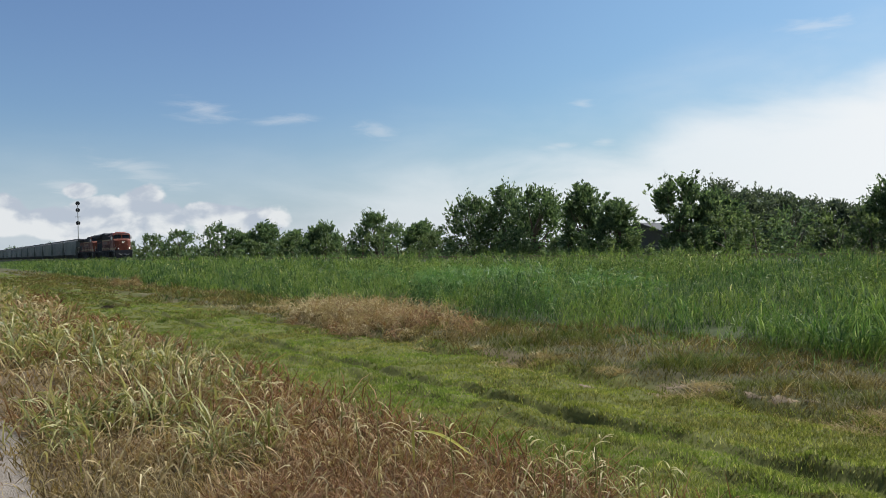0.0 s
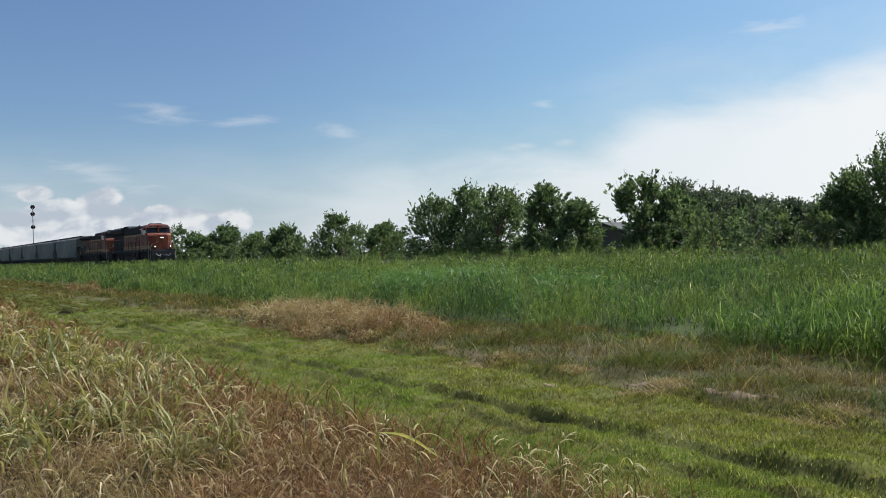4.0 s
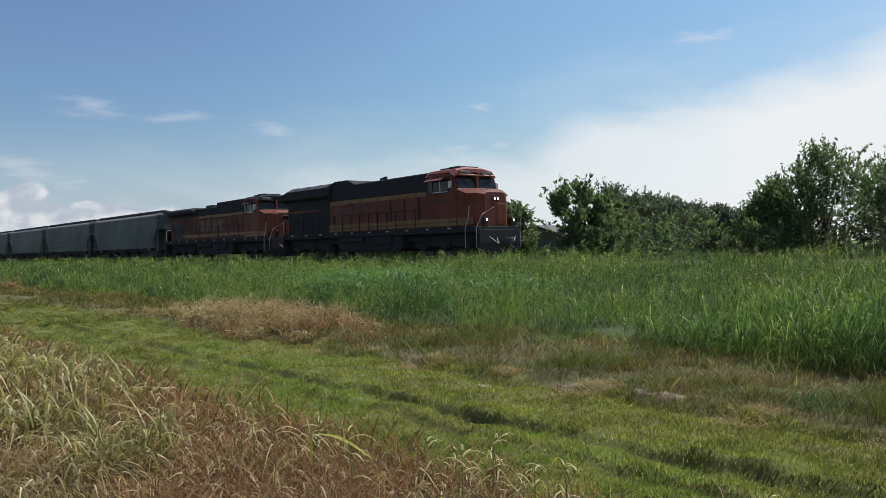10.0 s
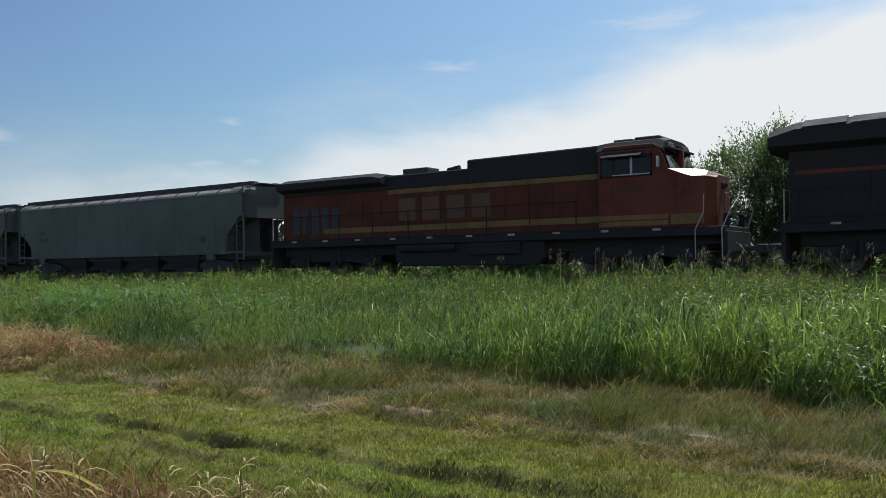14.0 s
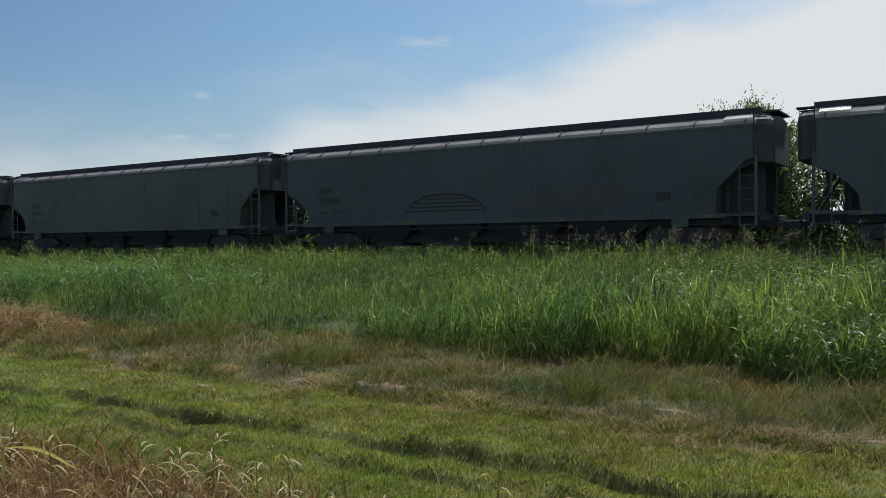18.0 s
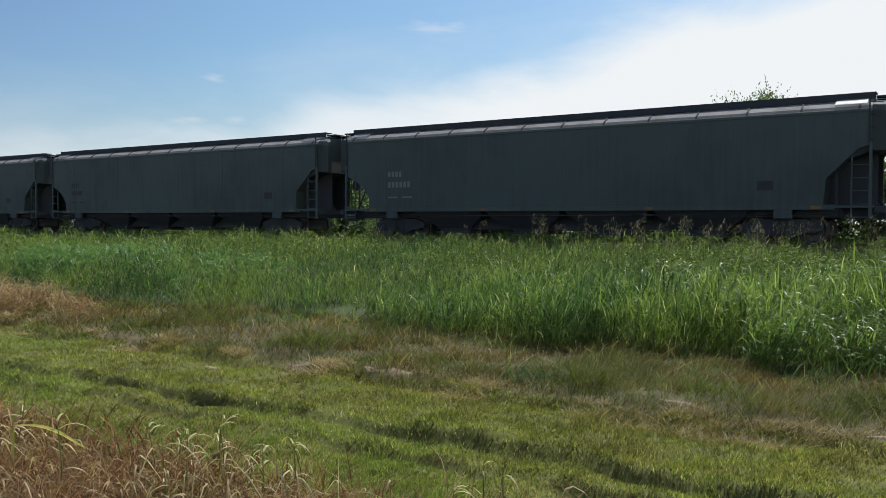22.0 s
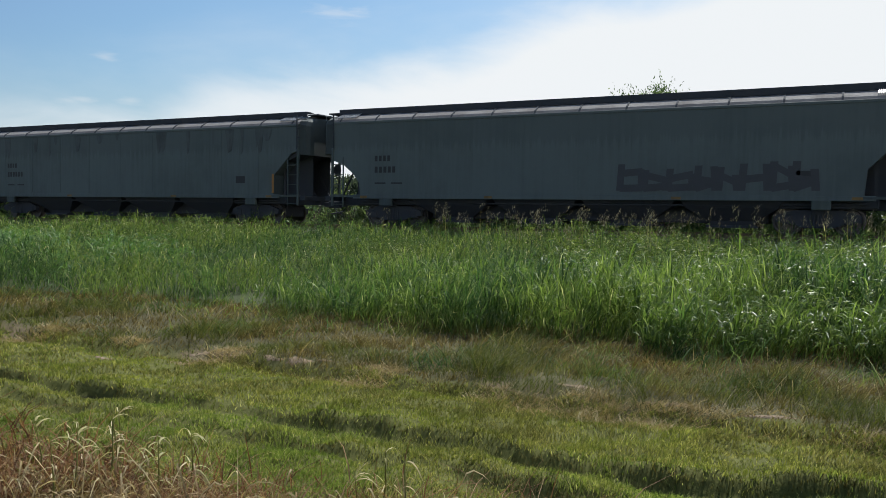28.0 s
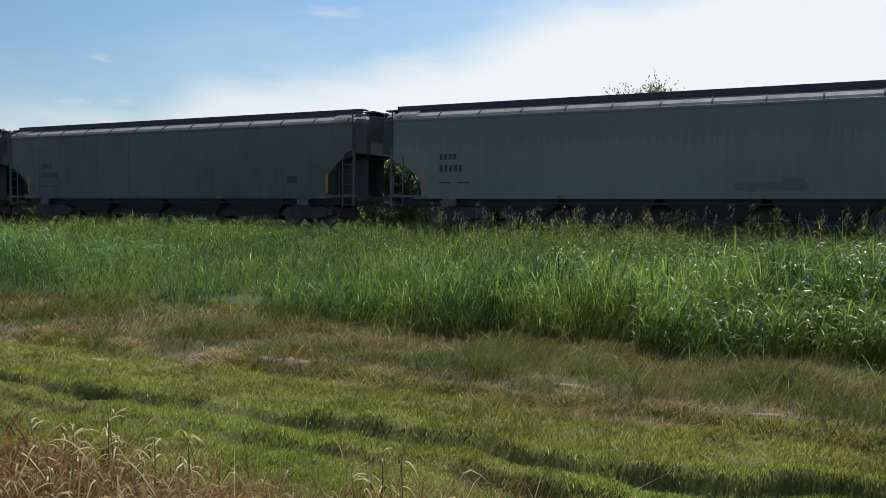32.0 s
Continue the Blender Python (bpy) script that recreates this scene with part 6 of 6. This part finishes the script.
# ---- single weeds at the verge ----
def build_weed(x, y, height, seed, yellow=False):
    rs = np.random.default_rng(seed)
    z0 = float(ground_z(x, y))
    weed = thing("weed", pose(x, y, z0 - 0.01), "tall yellowing weed with drooping pale leaves" if yellow else "tall pale weed with drooping dry leaves", "weed", "weeds along the verge")
    top = Vector((rs.normal() * 0.05, rs.normal() * 0.05, height))
    part("stem", tube([(0, 0, 0), top * 0.5 + Vector((0.02, 0, 0)), top], [0.006, 0.005, 0.002], 5), M_FRESH, weed)
    for k in range(7):
        u = rs.uniform(0.2, 1.0)
        a = rs.uniform(0, math.tau)
        ln = rs.uniform(0.08, 0.24)
        bm = bmesh.new()
        wd = rs.uniform(0.006, 0.010) * (1.5 if yellow else 1.0)
        side = Vector((-math.sin(a), math.cos(a), 0.25)).normalized()
        prev = None
        for q in range(6):
            v = q / 5
            p = top * u + Vector((math.cos(a), math.sin(a), 0)) * ln * v + Vector((0, 0, ln * (0.75 * v - 1.15 * v * v)))
            wv = side * wd * (1 - v * v) * 0.5
            pair = (bm.verts.new(p - wv), bm.verts.new(p + wv + Vector((0, 0, 0.0008))))
            if prev:
                bm.faces.new((prev[0], prev[1], pair[1], pair[0]))
            prev = pair
        part("leaf", bm, M_STRAW if (k % 3 and not yellow) else M_FRESH, weed)


WEEDS = [(-3.84, 3.44, 0.52, 0), (-3.70, 3.25, 0.46, 0), (-4.25, 2.65, 0.52, 1), (-4.42, 2.22, 0.58, 0), (-6.1, 2.75, 0.6, 0), (-7.9, 1.6, 0.62, 1), (-1.9, 3.35, 0.45, 0), (-2.2, 3.42, 0.36, 0), (-4.0, 3.6, 0.42, 0), (-3.45, 2.7, 0.48, 0), (-3.2, 3.1, 0.45, 1), (-9.8, 1.75, 0.6, 0), (-5.2, 2.9, 0.55, 0), (-5.0, 2.4, 0.62, 0), (-6.9, 2.5, 0.6, 1), (-2.25, 3.75, 0.40, 0), (-5.9, 2.1, 0.62, 0), (-8.5, 2.4, 0.6, 0)]
WEEDS += [(-4.1, 3.15, 0.40, 1), (-3.95, 3.3, 0.34, 0), (-3.6, 3.38, 0.36, 0), (-3.75, 3.05, 0.44, 1), (-3.4, 3.3, 0.32, 0), (-3.3, 3.45, 0.38, 1), (-4.2, 3.35, 0.30, 0)]
for k, (x, y, h, yl) in enumerate(WEEDS):
    build_weed(x, y, h, 70 + k, bool(yl))


def build_yellow_weed():
    """A weed with one long yellow leaf that lies over the dry grass."""
    a, b = Vector((-4.68, 2.61, 0.44)), Vector((-4.10, 2.69, 0.38))
    z0 = float(ground_z(a.x, a.y))
    weed = thing("weed", pose(a.x, a.y, z0), "withered weed with one long yellow leaf", "weed", "weeds along the verge")
    top = Vector((0, 0, 0.44 - z0))
    part("stem", tube([(0.03, 0.0, 0), (0.01, 0.0, top.z * 0.6), top], [0.006, 0.005, 0.004], 5), M_DRY, weed)
    for tip, wide, mat in ((b - a, 0.026, M_YELLOW_LEAF), (Vector((0.05, -0.02, -0.20)), 0.030, M_YELLOW_LEAF), (Vector((-0.16, 0.05, 0.06)), 0.012, M_STRAW)):
        side = Vector((-tip.y, tip.x, 0.3 * tip.length)).normalized()
        bm = bmesh.new()
        prev = None
        for q in range(9):
            v = q / 8
            p = top + tip * v + Vector((0, 0, 0.05 * math.sin(math.pi * v)))
            wv = side * wide * 0.5 * (math.sin(math.pi * (0.12 + 0.86 * v)) ** 0.7)
            pair = (bm.verts.new(p - wv), bm.verts.new(p - Vector((0, 0, 0.003))), bm.verts.new(p + wv))
            if prev:
                bm.faces.new((prev[0], prev[1], pair[1], pair[0]))
                bm.faces.new((prev[1], prev[2], pair[2], pair[1]))
            prev = pair
        part("leaf", bm, mat, weed, "long yellow leaf" if mat is M_YELLOW_LEAF else "")


build_yellow_weed()


# ---- trees ----
def leaves(centres, radii, count, size, rs, middle, up=0.75):
    """Leafy twigs that reach out and up from clumps, combed over by the wind."""
    centres, radii = np.array(centres), np.array(radii)
    per = 9
    twigs = count // per
    wgt = (radii ** 2) / (radii ** 2).sum()
    idx = rs.choice(len(centres), twigs, p=wgt)
    v = rs.normal(size=(twigs, 3))
    v /= np.linalg.norm(v, axis=1, keepdims=True)
    base = centres[idx] + v * (radii[idx] * rs.uniform(0.1, 0.95, twigs))[:, None]
    away = centres[idx] - middle
    away /= np.linalg.norm(away, axis=1, keepdims=True) + 1e-6
    way = 0.45 * away + 0.50 * v + rs.normal(size=(twigs, 3)) * 0.30 + np.array([0.12, 0.0, up])
    way /= np.linalg.norm(way, axis=1, keepdims=True)
    reach = radii[idx] * rs.uniform(0.4, 1.2, twigs)
    u = np.tile(np.linspace(0.05, 1.0, per), twigs)
    k = np.repeat(np.arange(twigs), per)
    n = len(k)
    c = base[k] + way[k] * (reach[k] * u)[:, None] + rs.normal(size=(n, 3)) * size * 0.5
    a = way[k] * 1.0 + rs.normal(size=(n, 3)) * 0.5
    a /= np.linalg.norm(a, axis=1, keepdims=True)
    b = np.cross(a, rs.normal(size=(n, 3)))
    b /= np.linalg.norm(b, axis=1, keepdims=True)
    s = size * rs.uniform(0.6, 1.4, (n, 1))
    p = np.stack([c - a * s, c + b * s * 0.45, c + a * s * 1.1, c - b * s * 0.45], 1).reshape(-1, 3)
    i = np.arange(n)[:, None] * 4
    tris = np.concatenate([i + np.array([[0, 1, 2]]), i + np.array([[0, 2, 3]])], 1).reshape(-1, 3)
    return p, tris


def build_tree(name, x, y, height, spread_, seed, count, leaf=0.14, mat=None, label="", category="tree", low=0.25, clumps=26, group="", full=1.0, up=0.3, shoots=60, long=1.0):
    rs = np.random.default_rng(seed)
    z0 = float(ground_z(x, y)) - 0.05
    tree = thing(name, pose(x, y, z0), label, category, group)
    bm = bmesh.new()
    tr = 0.028 * height
    top = Vector((rs.normal() * 0.06 * height, rs.normal() * 0.06 * height, height * 0.70))
    mid = top * 0.5 + Vector((rs.normal() * 0.1, rs.normal() * 0.1, 0)) * height * 0.15
    add_tube(bm, [(0, 0, 0), mid * 0.5, mid, top], [tr, tr * 0.75, tr * 0.5, tr * 0.15], 7)
    centres, radii = [], []
    size = min(height, 2.2 * spread_)
    lobes = rs.uniform(0, math.tau, 3)
    for k in range(clumps):
        a = rs.uniform(0, math.tau)
        u = low + (1 - low) * (k + rs.random()) / clumps
        # a dome that is widest below its middle, with uneven lobes
        w = math.sqrt(max(0.0, 1 - ((u - 0.40) / 0.62) ** 2)) if u > 0.40 else 0.80 + 0.5 * u
        w *= 0.82 + 0.18 * math.sin(2 * a + lobes[0]) + 0.14 * math.sin(3 * a + 5 * u + lobes[1])
        rr = spread_ * 0.92 * w * math.sqrt(rs.uniform(0.10, 1.0))
        r = size * rs.uniform(0.085, 0.15) * full
        c = Vector((math.cos(a) * rr, math.sin(a) * rr, max(0.35 * r, height * u * 0.98 - 1.1 * r)))
        centres.append(c)
        radii.append(r)
        if k % 3 == 0:
            s = mid * rs.uniform(0.4, 1.2)
            add_tube(bm, [s, (s + c) / 2 + Vector((0, 0, height * 0.03)), c], [tr * 0.32, tr * 0.2, tr * 0.07], 5)
    # long leafy shoots that arch out of the crown's upper edge
    ends, ends_r = [], []
    outer = [c for c in centres if c.z > height * 0.45 or math.hypot(c.x, c.y) > 0.7 * spread_ and c.z > height * 0.25]
    for k in range(shoots if outer else 0):
        c = outer[int(rs.integers(0, len(outer)))]
        way = Vector((c.x * 0.6 / spread_ + rs.normal() * 0.35 + 0.1, c.y * 0.4 / spread_ + rs.normal() * 0.3, rs.uniform(0.5, 1.1))).normalized()
        ln = height * rs.uniform(0.08, 0.20) * long
        arch = rs.uniform(0.0, 0.22) * ln
        pts = [c + way * ln * q / 8 + Vector((0.3 * way.x, 0.3 * way.y, -1)) * arch * (q / 8) ** 2 for q in range(9)]
        if long > 1:
            add_tube(bm, [pts[0], pts[3], pts[6]], [tr * 0.06, tr * 0.04, tr * 0.02], 4)
        for q in range(2, 9):
            ends.append(pts[q])
            ends_r.append(height * (0.026 - 0.0022 * q))
    part("trunk", bm, M_BARK, tree)
    p, t = leaves([tuple(c) for c in centres], radii, int(count * (0.8 if ends else 1)), leaf, rs, np.array([0, 0, height * 0.35]), up)
    if ends:
        p2, t2 = leaves([tuple(c) for c in ends], ends_r, count // 5, leaf * 0.9, rs, np.array([0, 0, height * 0.35]), 0.6)
        t = np.concatenate([t, t2 + len(p)])
        p = np.concatenate([p, p2])
    me_ob = mesh_from("crown", p, t, mat or M_LEAF, "", "", "")
    me_ob.parent = tree
    return tree


def plant_trees():
    big = "broad-leaved tree with a dense uneven crown behind the track"
    # bearing from the square line, distance across, bearing of the top over the horizon, half width in degrees
    spots = [
        (-85.5, 38, 0.8, 0.8), (-83.5, 38, 1.0, 0.9), (-81.5, 38, 1.1, 0.9), (-79.5, 38, 1.3, 0.9), (-77.7, 38, 1.5, 0.9),
        (-75.9, 38, 1.75, 1.1), (-73.7, 38, 2.05, 1.3), (-72.1, 39, 1.5, 1.1), (-70.4, 38, 2.15, 1.05), (-68.5, 38, 1.55, 0.95), (-66.5, 38, 1.95, 1.25),
        (-63.0, 38, 2.75, 1.55), (-59.9, 38, 1.95, 1.35),
        (-56.3, 37, 3.75, 1.75), (-54.3, 38, 4.45, 1.9), (-52.0, 38, 4.15, 2.1),
        (-48.9, 37, 4.25, 1.35), (-46.7, 37, 3.1, 1.35),
        (-42.5, 38, 4.4, 1.9), (-40.4, 39, 3.5, 1.6),
        (-29.6, 37, 4.2, 1.6), (-26.8, 37.5, 6.15, 2.7), (-22.6, 37, 5.85, 2.8), (-20.2, 37.5, 5.95, 2.3),
        (-15.9, 38, 7.7, 3.2), (-13.3, 38.5, 8.75, 3.0), (-12.4, 37.8, 8.6, 2.0), (-10.2, 38, 7.5, 2.4), (-7.0, 38, 6.2, 2.2), (-4.0, 38, 6.9, 2.2), (-1.0, 38, 7.2, 2.2), (1.8, 38.5, 7.4, 2.3), (4.8, 38, 7.4, 2.3), (9.0, 38, 6.4, 2.6), (16.0, 39, 5.6, 3.4), (30.0, 38, 4.6, 2.8), (41.0, 38, 4.6, 2.8), (55.0, 38, 3.6, 2.2), (64.0, 38, 3.2, 1.8),
    ]
    for k, (az, across, el, half) in enumerate(spots):
        d = across / math.cos(radians(az))
        h = 1.4 + d * math.tan(radians(el))
        feathery = az == -42.5
        build_tree("tree", across * math.tan(radians(az)), across, h, 1.45 * d * math.tan(radians(half)), 40 + k, int(5000 if d > 130 else 9000 if d > 90 or feathery else 6000 if az > 10 else 12000 if d > 45 else 21000 if az < -18 else 32000 if az in (-13.3, -12.4) else 14000), 0.058 if az in (-13.3, -12.4) else 0.072 if d < 48 else 0.115 if d < 90 else 0.17, M_LEAF, big, "tree", 0.03, 52 if feathery else 80, "trees behind the track", 0.8 if feathery else 1.2 if az in (-13.3, -12.4) else 1.0, 0.3, {-42.5: 70, -26.8: 60, -22.6: 40, -48.9: 60, -13.3: 0, -12.4: 0, -15.9: 0}.get(az, 60), {-42.5: 2.0, -26.8: 1.5, -22.6: 1.0, -48.9: 1.3}.get(az, 1.0))
    # scrub under and between them
    rs = np.random.default_rng(5)
    x = -190.0
    k = 0
    while x < 95:
        step = 1.6 + 0.012 * abs(x) * 2
        y = 35.6 + rs.uniform(0, 1.6)
        low = -38.0 < x < -33.2
        build_tree("shrub", x, y, rs.uniform(1.7, 2.8) * (0.78 if low else 1) + (0.9 if x < -60 else 0) + (0.7 if -34 < x < 0 and not low else 0), 2.0 + 0.012 * abs(x), 400 + k, 2400 if x > -70 else 1500, 0.085 if x > -70 else 0.14, M_LEAF_OLIVE if k % 3 else M_LEAF, "leafy green shrub in the hedge behind the track", "shrub", 0.04, 18, "scrub behind the track", 1.3, 0.3, 12)
        x += step
        k += 1
    # dark woods farther back
    for k in range(13):
        az = -40.5 + k * 0.95
        d = 105 + 8 * math.sin(k * 2.3)
        h = 1.6 + d * math.tan(radians(4.1 - 0.235 * k + 0.25 * math.sin(k * 3.1)))
        build_tree("woods_tree", d * math.sin(radians(az)), d * math.cos(radians(az)), h, 4.0, 900 + k, 5000, 0.2, M_LEAF_DARK, "dark distant tree of the woods", "tree", 0.1, 40, "distant woods", 1.0, 0.2, 0)


plant_trees()


# ---- signal mast and barn ----
def build_signal():
    d = 240.0
    mast = thing("signal_mast", pose(d * math.sin(radians(-82.25)), d * math.cos(radians(-82.25)) + 1.0, 0.2), "tall thin railway signal mast with round heads", "signal")
    part("pole", tube([(0, 0, 0), (0, 0, 15.6)], 0.11, 8), M_STEEL, mast)
    for z in (15.6, 13.8, 10.4):
        head = part("signal_head", disc(0, 0, z, 0.55, 0.14, "X", 16), M_BLACK, mast)
        part("hood", tube([(0.05, 0, z), (0.5, 0, z)], 0.16, 8), M_BLACK, head)
    part("platform", box(-0.5, 0.5, -0.6, 0.6, 12.0, 12.06), M_STEEL, mast)
    part("base", box(-0.4, 0.4, -0.4, 0.4, 0, 0.6, 0.03), M_STEEL, mast)


def build_barn():
    d, az = 88.0, radians(-43.95)
    barn = thing("barn", pose(d * math.sin(az), d * math.cos(az), -0.1, 0, 0, 20), "dark weathered barn with a grey roof behind trees", "barn")
    part("wall", prism([(-2.6, 0), (-2.6, 2.8), (0, 3.7), (2.6, 2.8), (2.6, 0)], -4.5, 4.5), M_SIDING, barn)
    for s in (-1, 1):
        part("roof", prism([(0, 3.72), (s * 2.95, 2.7), (s * 2.95, 2.82), (0, 3.85)], -4.9, 4.9), M_SHINGLE, barn)
    part("door", box(-0.9, 0.9, -4.56, -4.5, 0, 2.1), M_SHINGLE, barn)


build_signal()
build_barn()


# ---- what moves ----
def travelled(t):
    """Metres along the track since the start: it comes up a little faster than it passes."""
    lag = 7.2 * max(0.0, 1 - t / 12.5) ** 2
    return SPEED * t - lag


def motions():
    times = [0, 1 / 30, 2 / 30, 0.2, 0.5] + [k * 0.5 for k in range(2, 26)] + list(range(13, 32)) + [31.5, 31.8, 32 - 2 / 30, 32 - 1 / 30, 32]
    for car in [lead, second] + hoppers:
        x0 = car.matrix_basis.translation.x
        walk(car, [(t, pose(x0 + travelled(t), TRACK_Y, RAIL_Z)) for t in times])
    # the wheels roll: a turn for each row under 90 degrees
    for axle in axles:
        x, r = axle.location.x, axle.location.z
        walk(axle, [(k / 30, pose(x, 0, r, 0, math.degrees((travelled(k / 30) - travelled(0)) / r), 0)) for k in range(0, 961)])
    # the other hopper cars' wheels roll alike
    model = [o for o in hopper.children if o in axles]
    for car in hoppers[1:]:
        copies = [o for o in car.children if o.name.startswith("wheelset")]
        for a, b in zip(sorted(model, key=lambda o: o.location.x), sorted(copies, key=lambda o: o.location.x)):
            b.rotation_mode = "QUATERNION"
            keys = b.animation_data_create()
            keys.action = a.animation_data.action
            keys.action_slot = a.animation_data.action_slot


motions()
